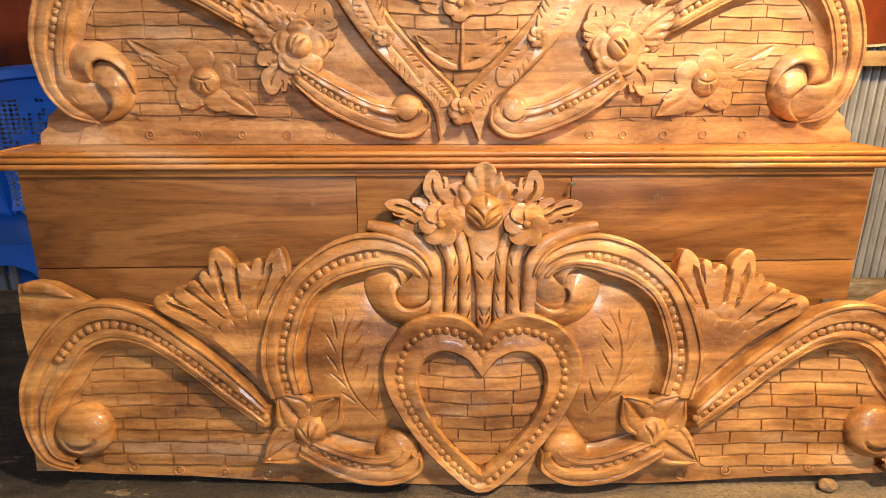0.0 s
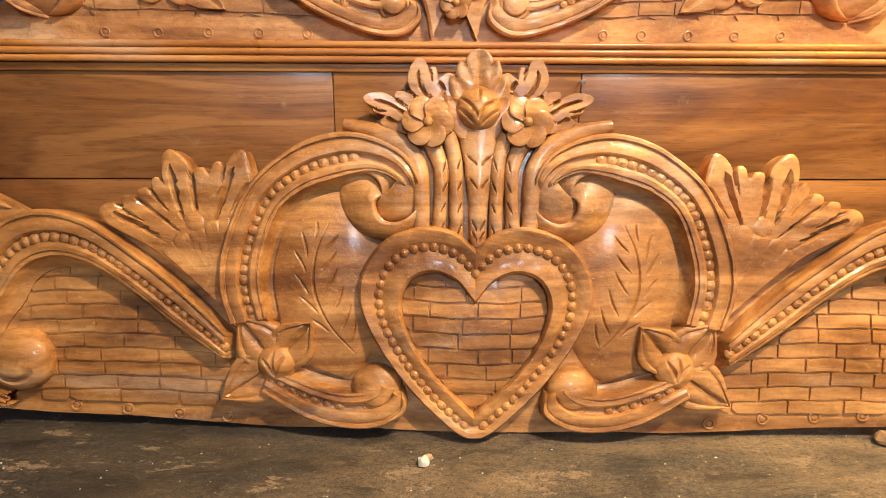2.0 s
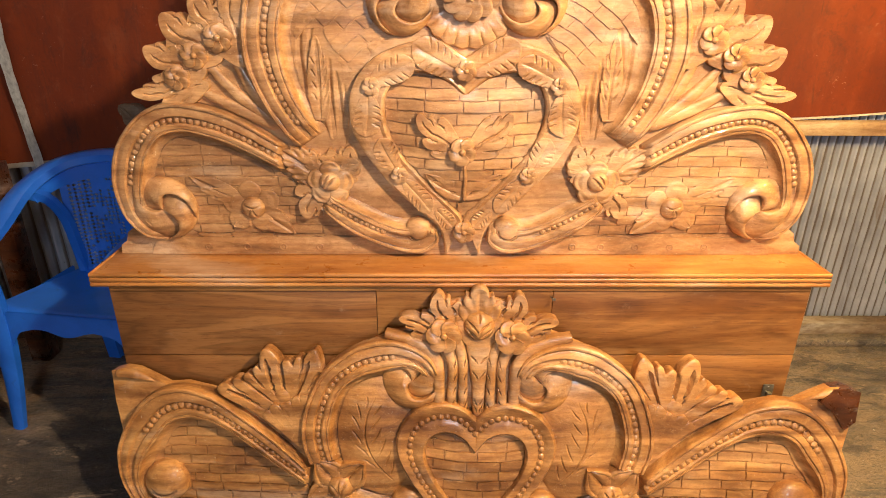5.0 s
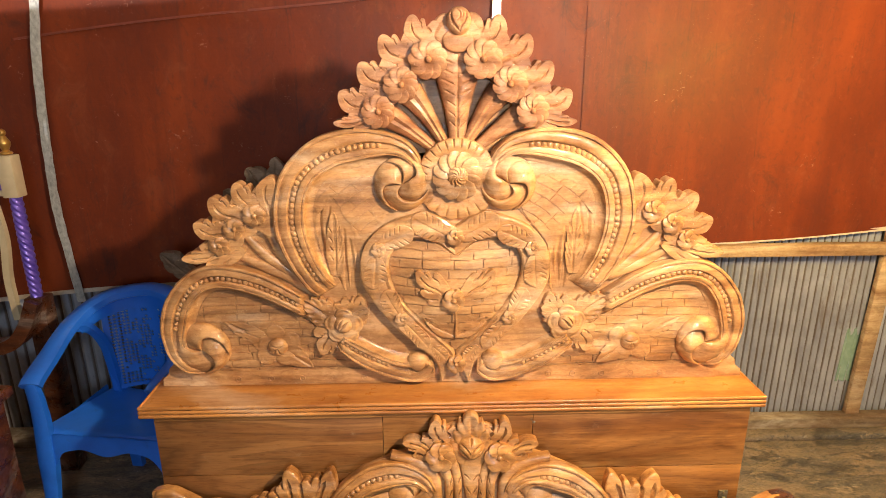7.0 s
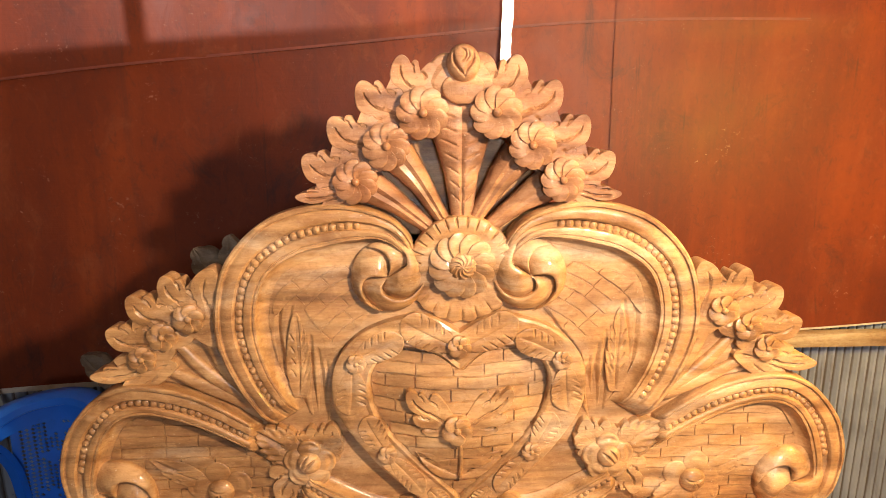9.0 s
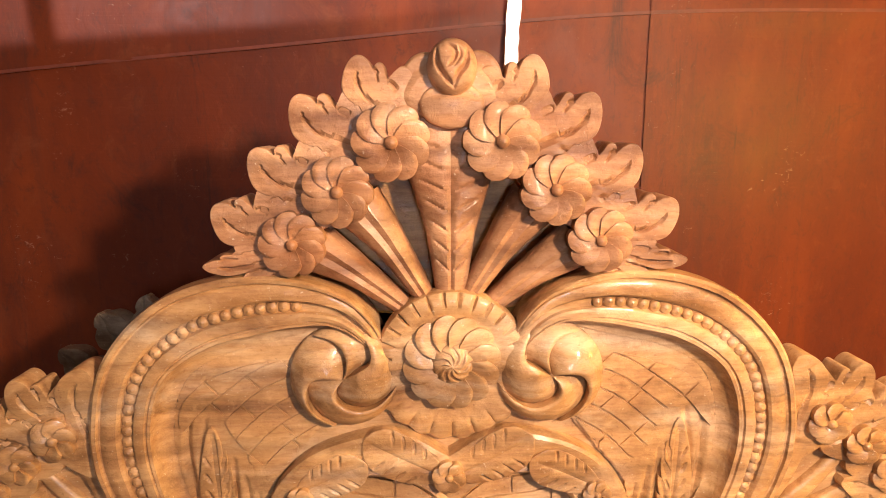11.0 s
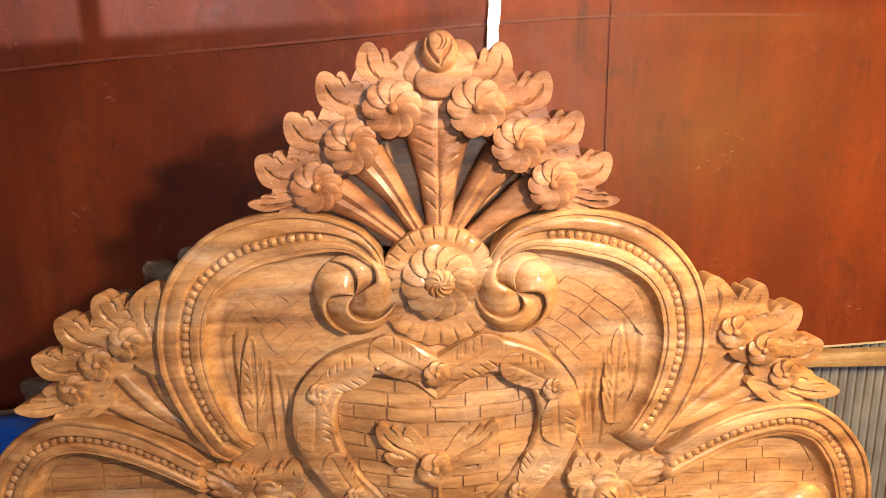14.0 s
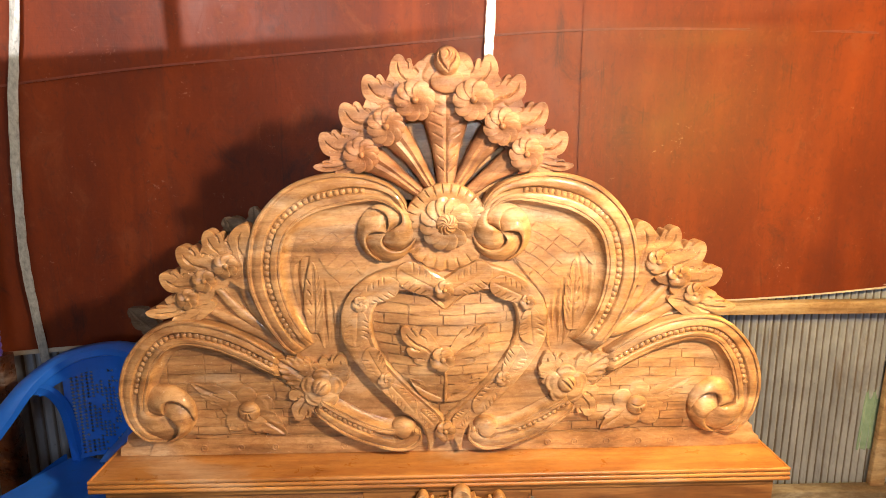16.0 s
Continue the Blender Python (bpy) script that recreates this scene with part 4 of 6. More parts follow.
def low_roof():
    """Corrugated sheet of the low roof behind the viewer, with one post on its edge."""
    ys = np.linspace(-4.05, -0.80, 4)
    xs = np.arange(-3.15, 0.55, 0.0030)
    gx, gy = np.meshgrid(xs, ys, indexing="ij")
    gz = 2.3423 + 0.0026 * np.sin(gx / 0.012 * 2 * math.pi) + 0.0586 * (gx + 1.51)
    v = np.stack([gx, gy, gz], -1).reshape(-1, 3)
    f = grid_faces(len(xs), 4)
    verts = np.vstack([v, v + [0, 0, 0.003]])
    tagged(link_mesh("low_roof", verts, f.tolist() + (f[:, ::-1] + len(v)).tolist(), CEIL), "old corrugated tin low roof sheet", "roof", kind="structure")
    tagged(box("low_roof_post", (-1.321, -0.83, 2.36), (-1.305, -0.80, 3.1), RAW, bevel=0.002), "thin wooden roof post", "post", kind="structure")


low_roof()


def tarp_sheet(t, xs, s, proud, cloth):
    """One width of the sheeting, sagging in soft folds."""
    gx, gs = np.meshgrid(xs, s, indexing="ij")
    foot = 0.842 + 0.072 * gx + 0.012 * np.sin(gx * 3.1)
    gz = foot + gs * (2.98 - foot)
    seam = 1.926 + 0.078 * gx - 0.013 * gx**2 - 0.035 * np.clip(gx - 0.3, 0, 3) ** 2 + 0.004 * np.sin(gx * 4.0)
    gy = 0.735 - proud - 0.010 * np.sin(gx * 2.2 + gz * 1.3) - 0.0025 * np.sin(gx * 5 + np.sin(gz * 3) * 2)
    gy -= 0.010 * np.exp(-(((gz - seam) / 0.012) ** 2)) + 0.006 * (gz > seam)
    v = np.stack([gx, gy, gz], -1).reshape(-1, 3)
    f = toward_front(v, grid_faces(len(xs), len(s)))
    verts = np.vstack([v, v + [0, 0.003, 0]])
    link_mesh("sheet", verts, f.tolist() + (f[:, ::-1] + len(v)).tolist(), cloth, t)


def tarpaulin():
    """Red plastic sheeting nailed over the tin, hemmed below, with a welded seam."""
    t = empty("tarpaulin", Matrix.Identity(4), "scuffed dark red plastic tarpaulin nailed over the tin wall", "tarpaulin")
    s = np.linspace(0, 1, 60)
    for x0, x1, proud, cloth in ((-3.1, 0.57, 0.0, TARP), (0.545, 3.1, 0.005, TARP_WARM)):
        tarp_sheet(t, np.linspace(x0, x1, 90), s, proud, cloth)
    hx = np.linspace(-3.1, 3.1, 60)
    hem = [(x, 0.735 - 0.010 * math.sin(x * 2.2 + 1.2), 0.842 + 0.072 * x + 0.012 * math.sin(x * 3.1)) for x in hx]
    sweep("hem", hem, [(-0.004, -0.009), (0.004, -0.009), (0.005, 0.009), (-0.005, 0.009)], PALE, t, "pale folded hem", n=120)
    sx = np.linspace(-3.0, 3.0, 40)
    sm = [(x, 0.7225 - 0.012 * math.sin(x * 2.2 + 2.5), 1.926 + 0.078 * x - 0.013 * x**2 - 0.035 * max(0.0, x - 0.3) ** 2 + 0.004 * math.sin(x * 4.0)) for x in sx]
    sweep("seam", sm, [(-0.002, -0.004), (0.002, -0.004), (0.002, 0.004), (-0.002, 0.004)], REDSEAM, t, "raised red welded seam", n=160)


PALE = speckled("pale_hem", [(0.3, (0.42, 0.34, 0.27)), (0.7, (0.58, 0.49, 0.40))], (30, 30, 30), 0.7)
REDSEAM = speckled("red_seam", [(0.3, (0.11, 0.022, 0.012)), (0.7, (0.19, 0.036, 0.018))], (20, 20, 20), 0.6)
tarpaulin()


def foil_strip(pts, width, label):
    p = spline(pts, 60)
    rng = np.random.RandomState(int(width * 9000))
    g = np.empty((60, 5, 3))
    for j, q in enumerate(np.linspace(-1, 1, 5)):
        g[:, j, 0] = p[:, 0] + q * width / 2 * (1 + 0.06 * rng.randn(60))
        g[:, j, 1] = 0.708 - 0.004 * rng.rand(60) - 0.012 * np.sin(p[:, 0] * 2.2 + p[:, 1] * 1.3)
        g[:, j, 2] = p[:, 1]
    v = g.reshape(-1, 3)
    f = toward_front(v, grid_faces(60, 5))
    verts = np.vstack([v, v + [0, 0.002, 0]])
    tagged(link_mesh("foil_strip", verts, f.tolist() + (f[:, ::-1] + len(v)).tolist(), FOIL, None, "", True, 20), label, "strip", "foil strips")


foil_strip([(-1.42, 2.9), (-1.495, 2.1), (-1.555, 1.70), (-1.585, 1.34), (-1.590, 1.10), (-1.575, 0.88), (-1.560, 0.70)], 0.036, "crumpled silver foil strip hanging on red tarpaulin")
foil_strip([(0.215, 2.9), (0.205, 2.2), (0.185, 1.7), (0.18, 1.62)], 0.034, "bright silver foil strip hanging behind the headboard")

# timber on the tin wall
tagged(box("wall_rail", (0.86, 0.70, 0.864), (1.925, 0.745, 0.915), RAW), "pale raw wooden rail nailed across the tin", "rail", kind="structure")
post = box("wall_post", (-0.032, -0.014, 0.0), (0.032, 0.014, 1.10), RAW)
post.matrix_world = pose(1.912, 0.735, 0.04, 0, 1.6, 0)
tagged(post, "leaning raw wooden wall post", "post", kind="structure")
tagged(box("wall_sill", (0.6, 0.685, 0.0), (3.2, 0.755, 0.075), SILLWOOD, bevel=0.008), "dusty wooden ground sill under the tin", "sill", kind="structure")
tagged(box("wall_sill_left", (-3.2, 0.685, 0.0), (-0.6, 0.755, 0.07), SILLWOOD, bevel=0.008), "dusty wooden ground sill under the tin", "sill", kind="structure")
tagged(box("sill_kerb", (0.6, 0.62, 0.0), (3.2, 0.683, 0.03), FLOOR, bevel=0.008), "low dusty concrete kerb along the wall", "kerb", kind="structure")


def green_patch():
    gx, gz = np.meshgrid(np.arange(1.842, 1.944, 0.0040), np.linspace(0.22, 0.49, 9), indexing="ij")
    gy = 0.785 + 0.0090 * np.sin(gx / TIN_PITCH * 2 * math.pi) + 0.006 * np.sin(gx * 2.3 + gz * 1.7) - 0.0035
    v = np.stack([gx + 0.1 * (gz - 0.4) * 0.4, gy, gz], -1).reshape(-1, 3)
    f = toward_front(v, grid_faces(gx.shape[0], 9))
    verts = np.vstack([v, v + [0, 0.001, 0]])
    tagged(link_mesh("paint_patch", verts, f.tolist() + (f[:, ::-1] + len(v)).tolist(), GREENP), "faded green paint patch on the tin", "paint patch")


green_patch()

# ---- carved headboard on its box ----
HB = empty("carved_headboard", Matrix.Translation((0.004, 0.0, 0.0)), "carved teak bed headboard with heart, scrolls and flower crown", "headboard")

PROF = [(0, -0.001), (0, 0.022), (0.012, 0.027), (0.05, 0.0295), (0.10, 0.0292), (0.115, 0.0256), (0.135, 0.0252), (0.16, 0.0270), (0.26, 0.0286), (0.35, 0.0276), (0.385, 0.0250), (0.397, 0.0212), (0.415, 0.0207), (0.535, 0.0207), (0.553, 0.0225),
        (0.565, 0.0254), (0.62, 0.0272), (0.70, 0.0264), (0.715, 0.0238), (0.73, 0.0238), (0.745, 0.0256), (0.785, 0.0252), (0.80, 0.0196), (0.84, 0.0122), (0.90, 0.0074), (0.96, 0.0048), (1.0, 0.004), (1.0, -0.001)]

W_OUT = [(0.445, 0.995), (0.55, 1.060), (0.63, 1.090), (0.725, 1.100), (0.80, 1.070), (0.862, 1.0), (0.889, 0.93), (0.893, 0.87), (0.876, 0.80), (0.832, 0.752), (0.785, 0.735), (0.740, 0.745), (0.709, 0.782), (0.704, 0.825)]
W_IN = [(0.452, 0.912), (0.545, 0.962), (0.62, 0.995), (0.69, 1.013), (0.745, 1.000), (0.778, 0.955), (0.795, 0.905), (0.806, 0.87), (0.812, 0.835), (0.803, 0.800), (0.780, 0.775), (0.750, 0.775), (0.730, 0.797), (0.722, 0.827)]
C_OUT = [(0.415, 0.985), (0.484, 1.087), (0.524, 1.198), (0.517, 1.306), (0.483, 1.388), (0.409, 1.458), (0.320, 1.489), (0.232, 1.491), (0.153, 1.467), (0.110, 1.428), (0.090, 1.375), (0.093, 1.315), (0.120, 1.270), (0.166, 1.250)]
C_IN = [(0.345, 1.030), (0.396, 1.126), (0.414, 1.220), (0.407, 1.290), (0.380, 1.338), (0.322, 1.370), (0.262, 1.384), (0.218, 1.396), (0.175, 1.404), (0.137, 1.390), (0.116, 1.358), (0.115, 1.320), (0.134, 1.286), (0.168, 1.266)]
H_OUT = [(0.0, 1.208), (0.068, 1.245), (0.143, 1.238), (0.219, 1.206), (0.270, 1.147), (0.284, 1.074), (0.266, 1.005), (0.197, 0.905), (0.120, 0.828), (0.064, 0.776), (0.045, 0.70)]
H_IN = [(0.0, 1.114), (0.053, 1.156), (0.114, 1.172), (0.163, 1.158), (0.195, 1.110), (0.193, 1.046), (0.160, 0.976), (0.090, 0.896), (0.045, 0.852), (0.012, 0.818), (0.0, 0.80)]


def mirrored(half):
    """A closed outline from its right half, bottom to top."""
    return [(u, v) for u, v in half] + [(-u, v) for u, v in half[::-1] if u > 1e-6]


def ground_outline():
    wing = [(u - 0.008, v) for u, v in spline(W_OUT, 48)[::-1][8:]]
    arch = [(u * 0.985, v - 0.004) for u, v in spline(C_OUT, 40)[12:]]
    half = [(0.925, 0.690), (0.922, 0.715), (0.905, 0.728), (0.898, 0.752), (0.872, 0.772)] + [p for p in wing if p[1] > 0.80 and p[0] > 0.60]
    half += [(0.70, 1.125), (0.66, 1.175), (0.60, 1.225), (0.535, 1.245)] + [p for p in arch if p[1] > 1.25] + [(0.075, 1.425), (0.04, 1.45), (0.0, 1.458)]
    return mirrored(half)


slab("back_board", ground_outline(), 0.0, 0.035, WOOD, HB)


def swell(cu, cv, ru, rv, high, low=0.003):
    return lambda u, v: low + high * np.exp(-(((u - cu) / ru) ** 2) - ((v - cv) / rv) ** 2)


ARCH_ARMS = ([(0.0, 148), (0.25, 146), (0.60, 149), (0.82, 126), (1.0, 106)], [(0.0, 104), (0.28, 104), (0.50, 95), (0.75, 80), (1.0, 54)], [(0.0, 18), (0.24, 12), (0.55, 3), (0.79, -26), (0.88, -60), (1.0, -84)], [(0.0, -44), (0.20, -52), (0.39, -66), (0.55, -98), (0.75, -126), (0.86, -151), (1.0, -176)])
WING_ARMS = ([(0.0, 196), (0.15, 190), (0.58, 171), (0.84, 145), (1.0, 118)], [(0.0, 104), (0.20, 98), (0.49, 80), (0.66, 55), (0.81, 18), (1.0, -22)], [(0.0, -12), (0.37, -32), (0.67, -47), (0.88, -76), (1.0, -98)])
HOOK_ARMS = ([(0.0, 140), (0.30, 138), (0.53, 130), (0.83, 101), (1.0, 84)], [(0.0, 84), (0.34, 74), (0.60, 54), (0.80, 40), (1.0, 30)], [(0.0, -16), (0.10, -28), (0.38, -75), (0.62, -104), (0.75, -142), (0.86, -172), (1.0, -200)])


def scroll_volute(u, v, r, material, parent, side, arms=ARCH_ARMS, tall=(1.0, 0.72, 0.92, 0.78), flip=1, h0=0.003, high=0.040):
    """A scroll end: rounded arms wind into the middle, each dropping steeply to the next along its leading edge."""
    rr = np.r_[0.04, np.linspace(0.10, 0.90, 25), 0.94, 0.97, 0.99, 1.0]
    fine = np.linspace(-0.2, 1.2, 281)
    edges = [np.interp(rr, fine[20:-20], np.convolve(np.interp(fine, *zip(*e)), np.ones(41) / 41, "valid")) for e in arms]
    p = np.r_[0.0, 0.03, 0.07, np.linspace(0.12, 1.0, 24)]
    angle, height = [], []
    for k in (0, *range(len(arms) - 1, 0, -1)):
        t, lead, trail = tall[k], edges[k], edges[k - 1] + (360 if k == 0 else 0)
        angle.append(lead[:, None] + (trail - lead)[:, None] * p[None])
        step = np.clip(rr / 0.30, 0.12, 1)[:, None] ** 0.7
        lobe = np.cos(p * math.pi / 2) ** 0.8 - 0.16 * np.clip(1 - p / 0.14, 0, 1) ** 2
        height.append(0.62 - 0.30 * step + 0.66 * t * step * lobe[None])
    a, h = np.radians(np.concatenate(angle, 1)), np.concatenate(height, 1)
    h = h * (0.35 + 0.65 * np.clip(1 - rr**5, 0, 1) ** 0.6)[:, None]
    m = h.shape[1]
    g = np.stack([side * flip * r * rr[:, None] * np.cos(a) + side * u, -(h0 + high * h), v + r * rr[:, None] * np.sin(a)], -1)
    low = g[-1:].copy()
    low[..., 1] = 0.001
    g = np.concatenate([g, low])
    verts = g.reshape(-1, 3)
    f = grid_faces(len(rr) + 1, m, True)
    if side * flip < 0:
        f = f[:, ::-1]
    return link_mesh("volute", verts, [*f.tolist(), list(range(m)) if side * flip < 0 else list(range(m))[::-1]], material, parent, "", True, 45)


def snail(name, u, v, ru, rv, high, material, parent, side, a0, a1, h0=0.004, rad=0.62):
    """A rounded scroll eye with a crescent cut in it."""
    arc = [(rad * math.cos(a), rad * math.sin(a)) for a in np.linspace(a0, a1, 9)]
    return carved_boss(name, u, v, ru, rv, high, material, parent, side, h0, ([*arc, 0.13, 0.36],), (), 0.32, n=30, m=80)


for sd in (1, -1):
    band("wing_moulding", W_OUT[:11], W_IN[:11], PROF, WOOD, HB, sd, 120, (0.03, 0.07))
    beads(W_OUT, W_IN, 0.475, 0.0166, 0.0089, 0.0210, WOOD, HB, sd, (0.04, 0.64))
    band("arch_moulding", C_OUT[:11], C_IN[:11], PROF, WOOD, HB, sd, 140, (0.05, 0.06))
    beads(C_OUT, C_IN, 0.475, 0.0165, 0.0089, 0.0210, WOOD, HB, sd, (0.06, 0.685))
    band("heart_moulding", H_OUT, H_IN, [(0, -0.001), (0, 0.016), (0.02, 0.021), (0.10, 0.0235), (0.3, 0.0225), (0.55, 0.0205), (0.78, 0.0185), (0.84, 0.0205), (0.90, 0.0215), (0.96, 0.0195),
                                       (1.0, 0.015), (1.0, -0.001)], WOOD, HB, sd, 110)
    scroll_volute(0.778, 0.826, 0.084, WOOD, HB, sd, WING_ARMS, (0.9, 1.0, 1.0), -1)
    scroll_volute(0.153, 1.333, 0.080, WOOD, HB, sd)
    # small lower scroll beside the heart
    band("foot_moulding", [(0.372, 0.832), (0.292, 0.765), (0.198, 0.722), (0.115, 0.706), (0.066, 0.735), (0.070, 0.775)],
         [(0.350, 0.880), (0.270, 0.842), (0.205, 0.808), (0.160, 0.795), (0.130, 0.795), (0.112, 0.800)], PROF, WOOD, HB, sd, 60, (0.06, 0.05))
    beads([(0.372, 0.832), (0.292, 0.765), (0.198, 0.722)], [(0.350, 0.880), (0.270, 0.842), (0.205, 0.808)], 0.475, 0.0150, 0.0080, 0.0210, WOOD, HB, sd, (0.10, 0.95))
    snail("scroll_eye", 0.117, 0.766, 0.038, 0.037, 0.036, WOOD, HB, sd, 3.0, 6.0)
    # courses in the wing
    wing_poly = [tuple(p) for p in spline(W_IN[:7], 20)] + [(0.79, 0.84), (0.70, 0.742), (0.16, 0.742), (0.30, 0.80), (0.40, 0.862)]
    wing_h = swell(0.60, 0.88, 0.22, 0.11, 0.010)
    field("wing_ground", wing_poly, lambda u, v: wing_h(u, v) - 0.0034, WOOD, HB, sd)
    bricks(wing_poly, wing_h, WOOD, HB, sd, (0.092, 0.0265), 0.0027, bow=-0.10, origin=(0.6, 0.86), lift=0.0032)
    # courses between arch and heart
    arch_poly = [tuple(p) for p in spline(C_IN[:7], 26)] + [(0.262, 1.402), (0.212, 1.414), (0.150, 1.385), (0.145, 1.310), (0.17, 1.275), (0.225, 1.212), (0.275, 1.152), (0.291, 1.075), (0.285, 1.02), (0.31, 0.97)]
    arch_h = swell(0.32, 1.20, 0.12, 0.17, 0.012)
    
    def arch_cut(u, v):
        h = arch_h(u, v) - 0.0030
        for path in ([(0.338, 0.97), (0.372, 1.05), (0.389, 1.13), (0.396, 1.22), (0.384, 1.30)], [(0.330, 0.96), (0.354, 1.05), (0.370, 1.13), (0.374, 1.20), (0.364, 1.27)], [(0.322, 0.96), (0.328, 1.05), (0.330, 1.12), (0.326, 1.20)],
                     [(0.316, 0.96), (0.311, 1.04), (0.308, 1.11), (0.312, 1.17)], [(0.310, 0.965), (0.299, 1.03), (0.292, 1.09), (0.294, 1.14)]):
            h = gouge(h, u, v, path, 0.0095, 0.0105, 110)
        return h

    field("arch_ground", arch_poly, arch_cut, WOOD, HB, sd, 0.0027)
    bricks([(0.408, 1.235), (0.400, 1.295), (0.372, 1.325), (0.300, 1.350), (0.250, 1.360), (0.210, 1.320), (0.180, 1.275), (0.225, 1.215), (0.262, 1.172), (0.302, 1.195), (0.340, 1.272), (0.378, 1.268)], arch_h, WOOD, HB, sd, (0.078, 0.031), gap=0.0030, turn=-0.80, bow=-1.6, origin=(0.32, 1.24), lift=0.0030)
    acanthus("long_leaf", (0.356, 1.055), (0.352, 1.255), 0.052, WOOD, HB, sd, 0.008, 0.0055, 0.0, -0.004, 0.001, left=(0.30, 0.46, 0.62, 0.76), right=(), rib=0.10, nick=0.30, groove=0.0045, dash=4)
    # rose with leaves under the arch
    for tip, w, bd in (((0.284, 0.992), 0.052, -0.006), ((0.412, 0.800), 0.062, -0.008), ((0.262, 0.948), 0.050, 0.006), ((0.405, 0.962), 0.060, -0.004)):
        lobed_leaf("rose_leaf", (0.345, 0.905), tip, WOOD, HB, sd, 0.006, 0.014, 0.0, 1.0, 1 if bd > 0 else -1, 0.004, 0.008)
    acanthus("rose_leaf", (0.352, 0.902), (0.462, 0.990), 0.092, WOOD, HB, sd, 0.008, 0.016, 0.0, -0.006, 0.004, (0.34, 0.50, 0.66, 0.80), (0.34, 0.50, 0.66, 0.80), 0.0, 0.26, 0.006, pointed=True)
    for du, dv, rr, tn in ((-0.030, 0.004, 0.030, 1.6), (-0.016, -0.028, 0.030, 2.6), (0.020, -0.026, 0.030, -2.4), (0.032, 0.008, 0.028, -1.5), (0.0, 0.030, 0.028, 0.0)):
        carved_boss("rose_petal", 0.342 + du, 0.898 + dv, rr, rr, 0.013, WOOD, HB, sd, 0.016, ([(-0.7, 0.35), (0.0, 0.60), (0.7, 0.35), 0.28, 0.35],), (), 0.30, tn, n=18, m=48)
    carved_boss("rose_ball", 0.342, 0.903, 0.028, 0.027, 0.026, WOOD, HB, sd, 0.020, ([(-0.55, 0.45), (-0.10, 0.10), (0.40, -0.55), 0.16, 0.4], [(0.0, 0.70), (0.35, 0.30), (0.60, -0.20), 0.14, 0.35]), (), 0.45, n=20, m=56)
    # low flower in the wing
    for base, tip, w in (((0.58, 0.850), (0.708, 0.902), 0.056), ((0.57, 0.842), (0.660, 0.868), 0.050), ((0.545, 0.822), (0.440, 0.764), 0.066), ((0.55, 0.820), (0.600, 0.766), 0.050)):
        acanthus("low_leaf", base, tip, w, WOOD, HB, sd, 0.0095, 0.0060, 0.0, 0.010, 0.0, (), (0.5, 0.72), 0.10, 0.20, 0.004, pointed=True)
    for du, dv, rr, tn in ((0.046, 0.012, 0.032, -1.3), (0.038, -0.032, 0.030, -2.3), (0.006, 0.044, 0.030, -0.1), (-0.040, 0.018, 0.030, 1.2), (-0.020, -0.038, 0.028, 2.6)):
        carved_boss("low_petal", 0.549 + du, 0.828 + dv, rr, rr, 0.0055, WOOD, HB, sd, 0.0100, ([(-0.7, 0.30), (0.0, 0.55), (0.7, 0.30), 0.28, 0.30],), (), 0.28, tn, n=16, m=44)
    carved_boss("low_ball", 0.549, 0.828, 0.031, 0.030, 0.019, WOOD, HB, sd, 0.012, ([(-0.7, 0.25), (0.0, 0.05), (0.7, 0.30), 0.10, 0.30], [(0.0, 0.0), (-0.1, -0.4), (-0.3, -0.8), 0.10, 0.30], [(0.1, 0.0), (0.3, -0.4), (0.35, -0.8), 0.10, 0.25]), (), 0.45, n=18, m=48)
    # leaf spray on the shoulder
    tagged_leaves = [((0.525, 1.225), (0.522, 1.362), 0.075, 0.004), ((0.560, 1.255), (0.624, 1.345), 0.085, -0.006), ((0.605, 1.225), (0.700, 1.302), 0.082, -0.006),
                     ((0.650, 1.185), (0.753, 1.228), 0.074, -0.005), ((0.660, 1.140), (0.800, 1.124), 0.056, -0.006)]
    for b, t, w, bd in tagged_leaves:
        lobed_leaf("shoulder_leaf", (b[0] - 0.3 * (t[0] - b[0]), b[1] - 0.3 * (t[1] - b[1])), t, WOOD, HB, sd, 0.004, 0.026, -0.012, 0.85 if w > 0.06 else 0.45, 1, 0.006, 0.0065)
    slab("shoulder_ground", [(sd * u, v) for u, v in ((0.515, 1.10), (0.60, 1.085), (0.735, 1.118), (0.725, 1.175), (0.70, 1.235), (0.655, 1.28), (0.60, 1.30), (0.535, 1.31))], 0.004, 0.022, WOOD, HB)
    for (u, v), r in (((0.578, 1.249), 0.034), ((0.638, 1.210), 0.032), ((0.686, 1.159), 0.030)):
        flower(u, v, r, HB, WOOD, sd, 0.026, 6, 0.3, u * 9, (0, 0), "shoulder_flower", 0.24)
        tube("shoulder_stem", [(0.455, 1.035), (0.45 + 0.55 * (u - 0.45), 1.04 + 0.45 * (v - 1.04)), (u - 0.012, v - 0.012)], [0.014, 0.015, 0.010], [0.012, 0.014, 0.012], WOOD, HB, sd, h0=0.004, flat=0.45)
